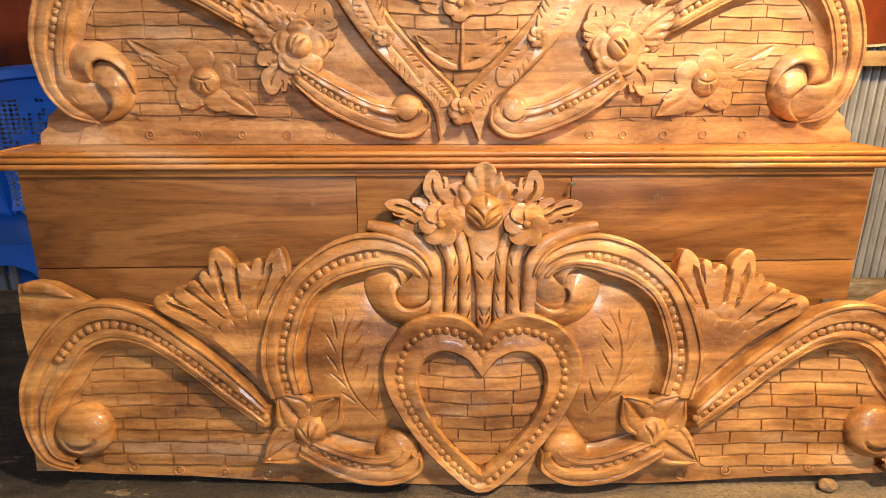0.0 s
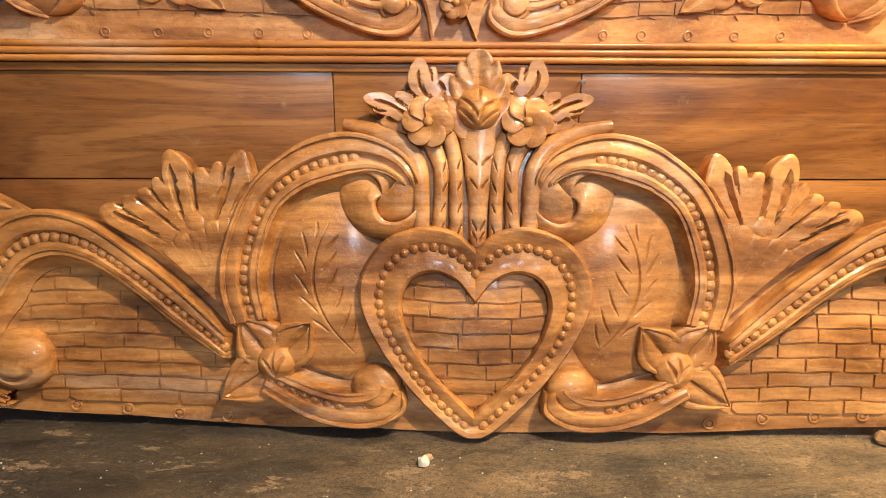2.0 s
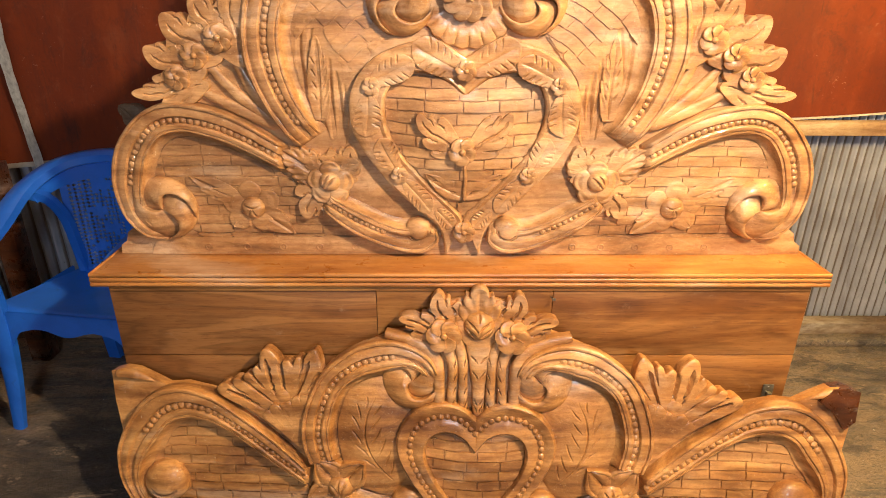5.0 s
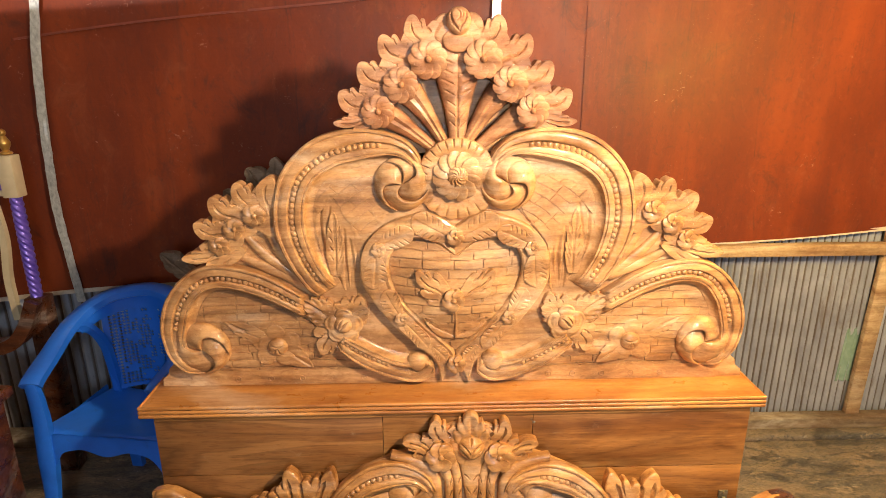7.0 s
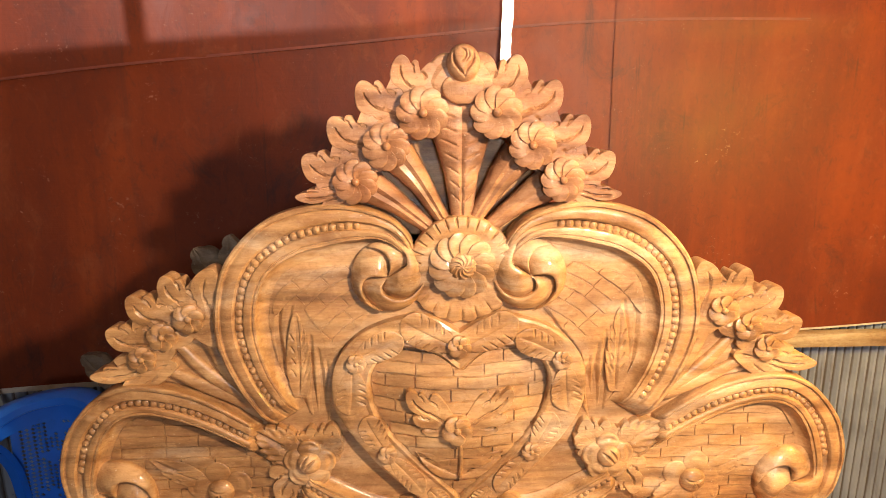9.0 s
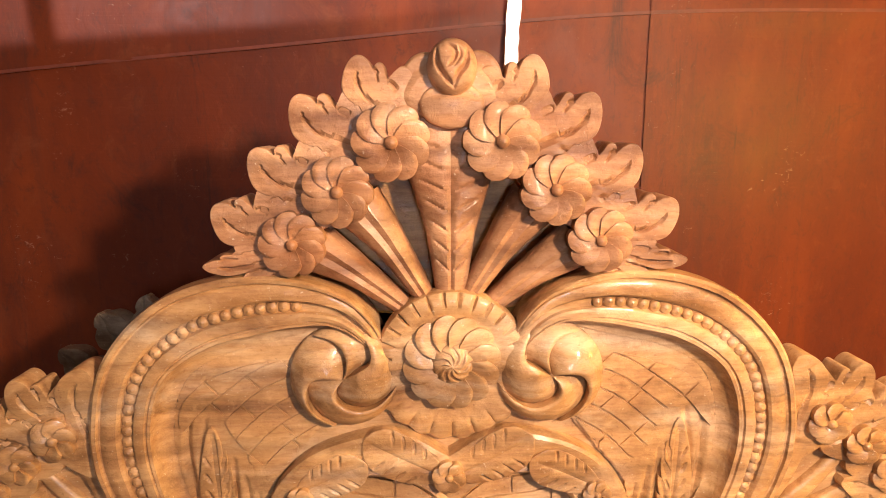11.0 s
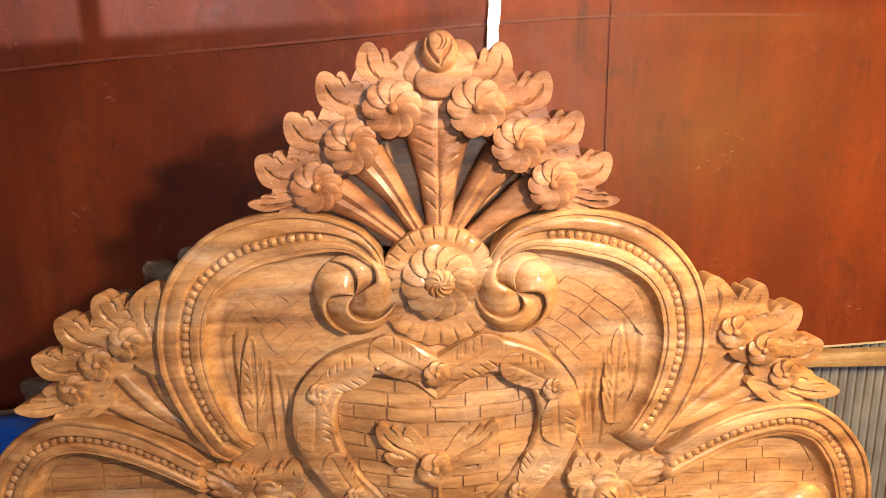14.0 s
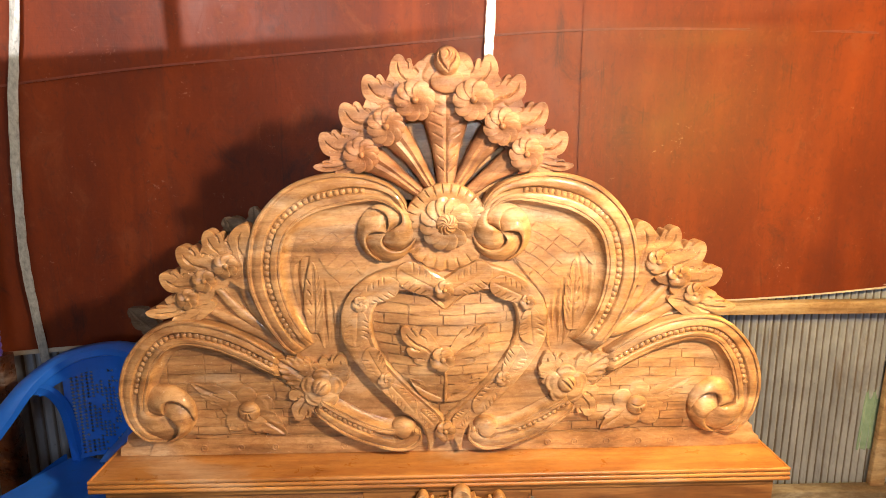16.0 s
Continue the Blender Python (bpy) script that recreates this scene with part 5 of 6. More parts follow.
    # garland on the heart
    for b, t, w in (((0.014, 1.176), (0.130, 1.232), 0.076), ((0.226, 1.150), (0.126, 1.204), 0.064), ((0.236, 1.120), (0.238, 1.018), 0.070), ((0.170, 0.932), (0.218, 1.010), 0.060),
                    ((0.152, 0.905), (0.078, 0.826), 0.052), ((0.070, 0.826), (0.022, 0.784), 0.042)):
        acanthus("garland_leaf", b, t, w, WOOD, HB, sd, 0.0268, 0.0056, 0.02, 0.006, 0.0, (), (), 0.0, 0.10, 0.0016, dash=4, pointed="blunt", dash_at=(0.52, 0.34))
    for u, v, r in ((0.226, 1.142, 0.022), (0.163, 0.922, 0.022)):
        flower(u, v, r, HB, WOOD, sd, 0.033, 6, 0.3, 0.2, (0, 0), "garland_flower", 0.26)
    # spray inside the heart
    lobed_leaf("heart_leaf", (0.006, 0.975), (0.116, 1.078), WOOD, HB, sd, 0.032, 0.009, 0.0, 0.62, 1, 0.002, 0.006)
    acanthus("heart_leaf", (0.0, 0.862), (0.104, 0.918), 0.050, WOOD, HB, sd, 0.021, 0.011, 0.0, 0.008, 0.0, (), (), 0.0, pointed=True)
    # crown
    for k, (b, t, w) in enumerate((((0.050, 1.668), (0.118, 1.786), 0.95), ((0.085, 1.640), (0.200, 1.735), 0.95), ((0.140, 1.580), (0.260, 1.666), 0.95), ((0.190, 1.525), (0.316, 1.592), 0.95), ((0.190, 1.522), (0.336, 1.510), 0.42))):
        lobed_leaf("crown_leaf", b, t, CROWN, HB, sd, 0.002 + 0.0015 * k, 0.030, -0.022, w, 1, 0.006, 0.0065)
    slab("crown_ground", [(sd * u, v) for u, v in ((0.015, 1.69), (0.10, 1.62), (0.165, 1.55), (0.19, 1.500), (0.318, 1.500), (0.280, 1.556), (0.222, 1.622), (0.160, 1.684), (0.092, 1.738), (0.02, 1.765))], 0.002, 0.024, CROWN, HB)
    for u, v, r, k in ((0.074, 1.674, 0.053, 0.1), (0.148, 1.609, 0.049, 0.5), (0.212, 1.538, 0.046, 0.8)):
        flower(u, v, r, HB, CROWN, sd, 0.036, 9, 0.50, k, (0, 0), "crown_flower", 0.18, 0.80, lift=0.20, over=1.42)
    tube("crown_stem", [(0.032, 1.450, 0.0), (0.085, 1.535, 0.0), (0.130, 1.592, 0.0)], [0.015, 0.024, 0.040], [0.028, 0.036, 0.038], CROWN, HB, sd, h0=-0.010, ridge=0.005, ends=(0, 0.02))
    tube("crown_stem", [(0.065, 1.437, 0.0), (0.13, 1.488, 0.0), (0.192, 1.528, 0.0)], [0.015, 0.023, 0.038], [0.026, 0.034, 0.036], CROWN, HB, sd, h0=-0.010, ridge=0.005, ends=(0, 0.02))

heart_poly = mirrored([tuple(p) for p in spline(H_IN, 40)[::-1]])
heart_h = lambda u, v: 0.002 + 0.036 * np.clip(1 - (u / 0.21) ** 2 - ((v - 1.0) / 0.24) ** 2, 0, 1) ** 0.95
field("heart_ground", [(u, v) for u, v in heart_poly if abs(u) > 0.055 or v < 1.0], lambda u, v: heart_h(u, v) - 0.0046, WOOD, HB)
bricks(heart_poly, heart_h, WOOD, HB, 1, (0.088, 0.0285), 0.0036, bow=0.15, origin=(0, 1.02), lift=0.0044)
tube("heart_stem", [(0.0, 0.85), (0.002, 0.92), (-0.004, 0.985)], [0.005, 0.006, 0.005], [0.012, 0.012, 0.012], WOOD, HB, h0=0.027)
flower(-0.006, 0.985, 0.035, HB, WOOD, 1, 0.043, 5, 0.2, 0.5, (0, 0), "heart_flower", 0.25)
flower(0.0, 1.178, 0.026, HB, WOOD, 1, 0.034, 6, 0.3, 0.5, (0, 0), "garland_flower", 0.25)
flower(0.002, 0.768, 0.030, HB, WOOD, 1, 0.034, 6, 0.3, 0.1, (0, 0), "garland_flower", 0.25)

# rosette under the crown
def rosette_disc(u, v, material, parent):
    """A flat fan-edged disc with wedge cuts round its rim."""
    a = np.linspace(0, 2 * math.pi, 241)
    r = np.array([0.03, 0.05, 0.070, 0.080, 0.088, 0.096, 0.104, 0.110, 0.113, 0.113])
    h = np.array([0.024, 0.024, 0.025, 0.027, 0.029, 0.029, 0.027, 0.023, 0.014, 0.0])
    upper = np.sin(a) > -0.15
    reach = np.where(upper, 1.0, 1.12 + 0.02 * np.cos(a * 22))
    cut = np.where(upper, np.abs(((a / (2 * math.pi) * 28) % 1) - 0.5), np.abs(((a / (2 * math.pi) * 22) % 1) - 0.5))
    g = np.empty((len(a), len(r), 3))
    g[..., 0] = u + (r[None] * reach[:, None]) * np.cos(a)[:, None]
    g[..., 1] = v + (r[None] * reach[:, None]) * np.sin(a)[:, None]
    deep = np.where(upper, 0.011, 0.006)[:, None] * np.exp(-((cut[:, None] / 0.085) ** 2)) * np.clip((r[None] - 0.086) / 0.012, 0, 1) * np.clip((0.1125 - r[None]) / 0.012, 0.15, 1)
    g[..., 2] = h[None] * (0.50 + 0.50 * np.clip((np.sin(a) + 0.55) / 0.5, 0, 1))[:, None] - deep
    g[:, -1, 2] = 0
    relief("rosette_ground", g, material, parent)


rosette_disc(0.006, 1.352, WOOD, HB)
flower(0.006, 1.357, 0.072, HB, WOOD, 1, 0.018, 12, 0.28, 0.1, (0, 0), "rosette", 0.42, 0.75, lift=0.26, over=1.50)
whirl = [[(0.06 * math.cos(a), 0.06 * math.sin(a)), (0.42 * math.cos(a + 0.35), 0.42 * math.sin(a + 0.35)), (0.88 * math.cos(a + 0.95), 0.88 * math.sin(a + 0.95))] for a in np.linspace(0, 2 * math.pi, 9, endpoint=False)]
carved_boss("rosette_ball", 0.006, 1.357, 0.033, 0.033, 0.026, WOOD, HB, 1, 0.024, whirl, deep=0.28, wide=0.13)

# centre stem and top rose
tube("crown_stem", [(0.006, 1.452), (0.006, 1.58), (0.006, 1.735)], [0.022, 0.036, 0.064, 0.100], [0.028, 0.034, 0.036, 0.030], CROWN, HB, h0=-0.010, ridge=0.005, n=190, m=33, ends=(0, 0.03), nicks=(0.12, 0.22, 0.32, 0.42, 0.52, 0.62, 0.72), flat=0.6, nick_deep=0.0042)
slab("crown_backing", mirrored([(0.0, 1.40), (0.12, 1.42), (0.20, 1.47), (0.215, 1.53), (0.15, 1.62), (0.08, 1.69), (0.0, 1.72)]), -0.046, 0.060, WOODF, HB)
for u, v, ru, rv, tn, hh in ((-0.026, 1.748, 0.036, 0.043, 0.5, 0.016), (0.042, 1.750, 0.035, 0.044, -0.5, 0.014), (0.008, 1.722, 0.044, 0.031, 0.0, 0.026)):
    carved_boss("rose_petal", u, v, ru, rv, 0.016, CROWN, HB, 1, hh, ([(-0.9, 0.25), (-0.3, 0.55), (0.3, 0.55), (0.9, 0.25), 0.30, 0.30],), (), 0.22, tn)
carved_boss("rose_bud", 0.008, 1.770, 0.033, 0.037, 0.034, CROWN, HB, 1, 0.030, ([(-0.62, 0.62), (-0.60, 0.10), (-0.30, -0.35), (0.05, -0.70), 0.13, 0.34], [(0.60, 0.62), (0.52, 0.10), (0.20, -0.30), (0.05, -0.70), 0.13, 0.34],
                                                                                [(-0.20, 0.78), (0.10, 0.52), (0.05, 0.20), (-0.18, 0.02), 0.12, 0.30], [(0.20, 0.70), (0.30, 0.35), (0.05, 0.0), 0.09, 0.20]), (), 0.42)
# base strip with pegs
slab("base_strip", [(-0.84, 0.692), (0.84, 0.692), (0.82, 0.742), (-0.82, 0.742)], 0.006, 0.0, WOOD, HB)
for u in (-0.684, -0.581, -0.484, -0.384, -0.289, 0.299, 0.376, 0.470, 0.564, 0.658):
    ring(0.006, 0.0105, u, 0.713, 0.006, WOOD, HB)
    boss("peg", u, 0.713, 0.0055, 0.0055, 0.001, WOOD, HB, 1, 0.0055, m=12, n=4)


def headboard_box():
    """The storage box under the headboard, of planed planks, with a moulded ledge."""
    t = empty("headboard_box", Matrix.Identity(4), "planed teak plank box with moulded ledge under the headboard", "bed box")
    z0, z1 = 0.012, 0.655
    rows = [(z0, 0.235), (0.238, 0.440), (0.443, z1)]
    cuts = {0: [-0.91, 0.0, 0.91], 1: [-0.91, 0.33, 0.91], 2: [-0.91, -0.222, 0.238, 0.91]}
    for r, (a, b) in enumerate(rows):
        for x0, x1 in zip(cuts[r][:-1], cuts[r][1:]):
            # Leftmost and bottom planks get the copy with shade in its colour.
            box("plank", (x0 + 0.0007, -0.118 + random.uniform(-0.0008, 0.0008), a), (x1 - 0.0007, -0.096, b), PLANK_SHADED if x0 < -0.6 or r == 0 else PLANK, t, bevel=0.0012)
    for x in (-0.91, 0.888):
        box("end_board", (x, -0.095, z0), (x + 0.022, 0.055, z1), PLANK, t)
    box("back_panel", (-0.887, 0.040, z0), (0.887, 0.056, z1), PLANK, t)
    box("top_board", (-0.940, -0.127, z1 + 0.002), (0.940, 0.056, 0.691), LEDGE, t, bevel=0.004)
    for k, zc in enumerate((0.6615, 0.6745, 0.6870)):
        r = 0.0062
        sec = [(r * 0.85 * math.cos(a), r * math.sin(a)) for a in np.linspace(0, 2 * math.pi, 12, endpoint=False)]
        yy = -0.1305 + (0.0015 if k == 2 else 0.0)
        sweep("ledge_bead", [(-0.9435, yy, zc), (-0.3, yy, zc), (0.3, yy, zc), (0.9435, yy, zc)], sec, LEDGE, t, n=30)
        for sx in (-1, 1):
            sweep("ledge_bead", [(sx * 0.9415, -0.130, zc), (sx * 0.9415, -0.04, zc), (sx * 0.9415, 0.055, zc)], sec, LEDGE, t, n=8)
    box("cover_strip", (-0.905, -0.124, 0.640), (0.905, -0.1185, 0.6545), PLANK, t, bevel=0.001)
    return t


headboard_box()


# ---- footboard leaning against the box ----
YAW, LEAN_BACK = radians(-2.6), radians(12.8)
AXU = Vector((math.cos(YAW), math.sin(YAW), 0))
AXV = Vector((-math.sin(YAW) * math.sin(LEAN_BACK), math.cos(YAW) * math.sin(LEAN_BACK), math.cos(LEAN_BACK)))
AXN = AXU.cross(AXV)
FBM = Matrix(((AXU.x, -AXN.x, AXV.x, 0.035), (AXU.y, -AXN.y, AXV.y, -0.302), (AXU.z, -AXN.z, AXV.z, 0.001), (0, 0, 0, 1)))
FB = empty("carved_footboard", FBM, "carved teak bed footboard with beaded heart, leaning on the box", "footboard")

FW_OUT = [(0.432, 0.178), (0.53, 0.272), (0.62, 0.340), (0.695, 0.388), (0.772, 0.405), (0.836, 0.390), (0.890, 0.345), (0.930, 0.278), (0.950, 0.207), (0.938, 0.123), (0.900, 0.066), (0.842, 0.048)]
FW_IN = [(0.440, 0.122), (0.527, 0.176), (0.620, 0.250), (0.690, 0.290), (0.750, 0.300), (0.800, 0.278), (0.832, 0.228), (0.862, 0.190), (0.878, 0.150), (0.880, 0.115), (0.868, 0.088), (0.842, 0.076)]
FC_OUT = [(0.432, 0.190), (0.455, 0.270), (0.446, 0.351), (0.402, 0.450), (0.330, 0.514), (0.262, 0.542), (0.200, 0.542), (0.138, 0.516), (0.106, 0.478), (0.096, 0.428), (0.106, 0.378), (0.136, 0.348), (0.175, 0.340)]
FC_IN = [(0.350, 0.205), (0.363, 0.280), (0.355, 0.339), (0.334, 0.396), (0.296, 0.426), (0.254, 0.440), (0.220, 0.454), (0.188, 0.466), (0.150, 0.456), (0.128, 0.430), (0.127, 0.395), (0.146, 0.370), (0.175, 0.358)]
FH_OUT = [(0.0, 0.342), (0.040, 0.373), (0.096, 0.381), (0.159, 0.358), (0.198, 0.310), (0.208, 0.250), (0.179, 0.178), (0.120, 0.095), (0.052, 0.028), (0.018, 0.004), (0.0, 0.002)]
FH_IN = [(0.0, 0.243), (0.032, 0.282), (0.076, 0.298), (0.116, 0.281), (0.131, 0.234), (0.111, 0.173), (0.070, 0.113), (0.036, 0.080), (0.012, 0.056), (0.004, 0.048), (0.0, 0.044)]


def foot_outline():
    half = [(0.0, 0.002), (0.10, 0.003), (0.22, 0.008), (0.35, 0.006), (0.48, 0.013), (0.62, 0.022), (0.78, 0.026), (0.88, 0.032), (0.945, 0.032), (0.952, 0.12), (0.956, 0.20), (0.950, 0.27)]
    half += [(0.962, 0.35), (0.966, 0.432), (0.935, 0.441), (0.90, 0.436), (0.862, 0.418), (0.82, 0.396)]
    half += [(0.77, 0.400), (0.695, 0.383), (0.655, 0.362), (0.60, 0.385), (0.54, 0.43), (0.48, 0.44), (0.43, 0.42), (0.40, 0.445), (0.328, 0.508), (0.262, 0.536), (0.225, 0.552), (0.12, 0.59), (0.05, 0.62), (0.0, 0.63)]
    return mirrored(half)


DEEP = 1.35
slab("back_board", foot_outline(), 0.0, 0.032, WOODF, FB)
FPROF = [(q, h * 1.05) for q, h in PROF]


def veined(u, v):
    """Bulging ground of the arch with a cut stalk and side veins."""
    h = 0.002 + 0.025 * np.clip(1 - ((u - 0.268) / 0.112) ** 2 - ((v - 0.275) / 0.185) ** 2, 0, 1) ** 0.7
    h = gouge(h, u, v, [(0.216, 0.148), (0.265, 0.208), (0.288, 0.27), (0.284, 0.332), (0.262, 0.385)], 0.0030, 0.0050, 220)
    for a, b in (((0.245, 0.366), (0.269, 0.338)), ((0.249, 0.333), (0.274, 0.301)), ((0.246, 0.304), (0.270, 0.262)), ((0.236, 0.271), (0.254, 0.224)), ((0.223, 0.238), (0.239, 0.192)),
                 ((0.215, 0.210), (0.223, 0.168)), ((0.283, 0.387), (0.286, 0.358)), ((0.311, 0.369), (0.300, 0.323)), ((0.324, 0.335), (0.303, 0.298)), ((0.322, 0.292), (0.298, 0.258)), ((0.313, 0.252), (0.281, 0.224)), ((0.292, 0.212), (0.262, 0.190))):
        h = gouge(h, u, v, [a, ((a[0] + b[0]) / 2 - 0.002, (a[1] + b[1]) / 2), b], 0.0029, 0.0048, 50)
    return h


for sd in (1, -1):
    band("wing_moulding", FW_OUT, FW_IN, FPROF, WOODF, FB, sd, 110, (0.02, 0.0))
    beads(FW_OUT, FW_IN, 0.475, 0.0184, 0.0102, 0.0228, WOODF, FB, sd, (0.02, 0.66))
    band("arch_moulding", FC_OUT[:10], FC_IN[:10], FPROF, WOODF, FB, sd, 130, (0.02, 0.06))
    beads(FC_OUT, FC_IN, 0.475, 0.0183, 0.0098, 0.0210, WOODF, FB, sd, (0.02, 0.62))
    band("heart_moulding", FH_OUT, FH_IN, [(0, -0.001), (0, 0.020), (0.02, 0.026), (0.08, 0.0295), (0.26, 0.0285), (0.36, 0.025), (0.42, 0.0240), (0.52, 0.0240), (0.58, 0.026), (0.74, 0.0285), (0.92, 0.0285), (0.98, 0.025),
                                         (1.0, 0.020), (1.0, -0.001)], WOODF, FB, sd, 110)
    beads(FH_OUT, FH_IN, 0.44, 0.0176, 0.0089, 0.0238, WOODF, FB, sd, (0.0, 0.97))
    snail("wing_ball", 0.828, 0.130, 0.060, 0.058, 0.044, WOODF, FB, sd, 5.9, 3.6, rad=0.60)
    scroll_volute(0.166, 0.434, 0.079, WOODF, FB, sd, HOOK_ARMS, (0.9, 0.8, 1.05), high=0.034)
    # courses
    fw_poly = [tuple(p) for p in spline(FW_IN[:7], 22)] + [(0.84, 0.19), (0.80, 0.11), (0.80, 0.052), (0.46, 0.046), (0.42, 0.075), (0.43, 0.11)]
    fw_h = swell(0.65, 0.16, 0.17, 0.10, 0.011)
    field("wing_ground", fw_poly, lambda u, v: fw_h(u, v) - 0.0044, WOODF, FB, sd)
    bricks(fw_poly, fw_h, WOODF, FB, sd, (0.088, 0.0262), bow=-0.22 , origin=(0.66, 0.0485))
    field("leaf_ground", [tuple(p) for p in spline(FC_IN[:6], 24)] + [(0.225, 0.440), (0.14, 0.400), (0.10, 0.372), (0.150, 0.352), (0.192, 0.305), (0.203, 0.25), (0.175, 0.165), (0.12, 0.085), (0.20, 0.085), (0.33, 0.14), (0.352, 0.20)], veined, WOODF, FB, sd, 0.0015)
    # corner flower with four leaves
    for tip, w in (((0.424, 0.212), 0.106), ((0.294, 0.210), 0.100), ((0.450, 0.064), 0.108)):
        acanthus("corner_leaf", (0.356, 0.132), tip, w * 0.86, WOODF, FB, sd, 0.012, 0.024, -0.001, 0.004, 0.004, (), (), 0.0, groove=0.008, pointed=True, inner=0.006)
    carved_boss("corner_bud", 0.356, 0.131, 0.036, 0.036, 0.024, WOODF, FB, sd, 0.020, ([(-0.5, 0.45), (-0.2, 0.0), (0.0, -0.55)], [(0.0, -0.55), (0.12, 0.1), (0.05, 0.65)], [(0.1, -0.5), (0.35, 0.0), (0.65, 0.3)]), deep=0.3, wide=0.13)
    # lower scroll
    fo, fi = [(0.392, 0.090), (0.300, 0.036), (0.230, 0.018), (0.165, 0.022), (0.122, 0.050), (0.126, 0.090)], [(0.372, 0.138), (0.295, 0.112), (0.245, 0.098), (0.210, 0.098), (0.190, 0.105), (0.178, 0.110)]
    band("foot_moulding", fo, fi, FPROF, WOODF, FB, sd, 60, (0.05, 0.05))
    beads(fo[:3], fi[:3], 0.475, 0.0205, 0.0099, 0.0210, WOODF, FB, sd, (0.12, 0.98))
    snail("scroll_eye", 0.176, 0.082, 0.048, 0.048, 0.034, WOODF, FB, sd, 3.3, 5.9)
    # leaf fan on the shoulder
    palm = [(0.425, 0.280), (0.408, 0.370), (0.399, 0.445), (0.402, 0.485), (0.413, 0.512), (0.428, 0.508), (0.441, 0.494), (0.447, 0.479), (0.456, 0.492), (0.468, 0.487), (0.474, 0.470), (0.486, 0.481), (0.499, 0.480), (0.505, 0.470), (0.514, 0.490), (0.530, 0.506),
            (0.546, 0.513), (0.558, 0.500), (0.561, 0.472), (0.557, 0.454), (0.571, 0.464), (0.580, 0.453), (0.576, 0.436), (0.591, 0.445), (0.604, 0.438), (0.605, 0.422), (0.618, 0.431), (0.632, 0.428), (0.636, 0.412), (0.652, 0.419), (0.668, 0.412), (0.674, 0.398), (0.666, 0.384), (0.636, 0.366), (0.58, 0.335), (0.50, 0.280), (0.425, 0.280)]
    slits = [([(0.432, 0.474), (0.443, 0.440), (0.470, 0.372)], 0.010, 0.015), ([(0.504, 0.468), (0.500, 0.425), (0.496, 0.388)], 0.012, 0.015), ([(0.540, 0.476), (0.534, 0.435), (0.518, 0.382)], 0.010, 0.014), ([(0.640, 0.396), (0.604, 0.380), (0.545, 0.345)], 0.009, 0.014),
             ([(0.602, 0.424), (0.566, 0.398), (0.532, 0.368)], 0.008, 0.010), ([(0.447, 0.480), (0.450, 0.462), (0.458, 0.442)], 0.008, 0.010), ([(0.576, 0.438), (0.566, 0.424), (0.552, 0.408)], 0.008, 0.010), ([(0.636, 0.413), (0.622, 0.400), (0.604, 0.390)], 0.007, 0.009), ([(0.405, 0.450), (0.418, 0.432), (0.436, 0.408)], 0.007, 0.009)]
    carved_leaf("shoulder_leaf", palm, (0.476, 0.335), slits, lambda x, y: 0.024 + 0.022 * np.hypot(x - 0.48, y - 0.32), -0.014, WOODF, FB, sd, n=220)
    fan("shoulder_cup", (0.434, 0.215), [(0.552, 0.340), (0.530, 0.364), (0.496, 0.366), (0.468, 0.388), (0.446, 0.392)], WOODF, FB, sd, 0.010, 0.022, 0.04, 0.001, 0.0, 0.08, reach=0.8, bulge=0.001, lift=0.004)
    boss("shoulder_bud", 0.502, 0.385, 0.022, 0.020, 0.006, WOODF, FB, sd, 0.022)
    # fluted stems up to the crest
    for path, w in (([(0.0345, 0.350), (0.036, 0.45), (0.039, 0.50), (0.052, 0.548)], [0.0125, 0.0125, 0.0130, 0.014]), ([(0.067, 0.355), (0.062, 0.45), (0.064, 0.49), (0.084, 0.535)], [0.0135, 0.0125, 0.0135, 0.016])):
        tube("crest_stem", path, w, [0.024, 0.027, 0.028, 0.024], WOODF, FB, sd, h0=0.004, n=150, m=25, flat=0.40, ends=(0.02, 0.03), nicks=(0.05, 0.24, 0.43, 0.62), twin=False)
    tube("crest_arm", [(0.095, 0.355), (0.098, 0.445), (0.106, 0.490), (0.132, 0.524), (0.180, 0.547), (0.240, 0.560)], [0.015, 0.015, 0.017, 0.018, 0.015, 0.011], [0.028, 0.030, 0.031, 0.030, 0.029, 0.028], WOODF, FB, sd, h0=0.002, ends=(0.03, 0.02), n=60, flat=0.32, m=17)
    lobed_leaf("crest_leaf", (0.048, 0.545), (0.104, 0.672), WOODF, FB, sd, 0.002, 0.027, -0.016, 0.80, 1, 0.006, 0.013)
    lobed_leaf("crest_leaf", (0.070, 0.548), (0.200, 0.603), WOODF, FB, sd, 0.004, 0.027, -0.016, 0.55, -1, 0.006, 0.013)
    flower(0.086, 0.562, 0.045, FB, WOODF, sd, 0.034, 6, 0.45, 0.2, (0, 0), "crest_flower", 0.20, 0.7, lift=0.30)
    # ear at the end of the board
    tube("ear_ridge", [(0.955, 0.425), (0.905, 0.425), (0.850, 0.405)], [0.012, 0.014, 0.004], [0.014, 0.014, 0.004], WOODF, FB, sd, ends=(0.1, 0.3))

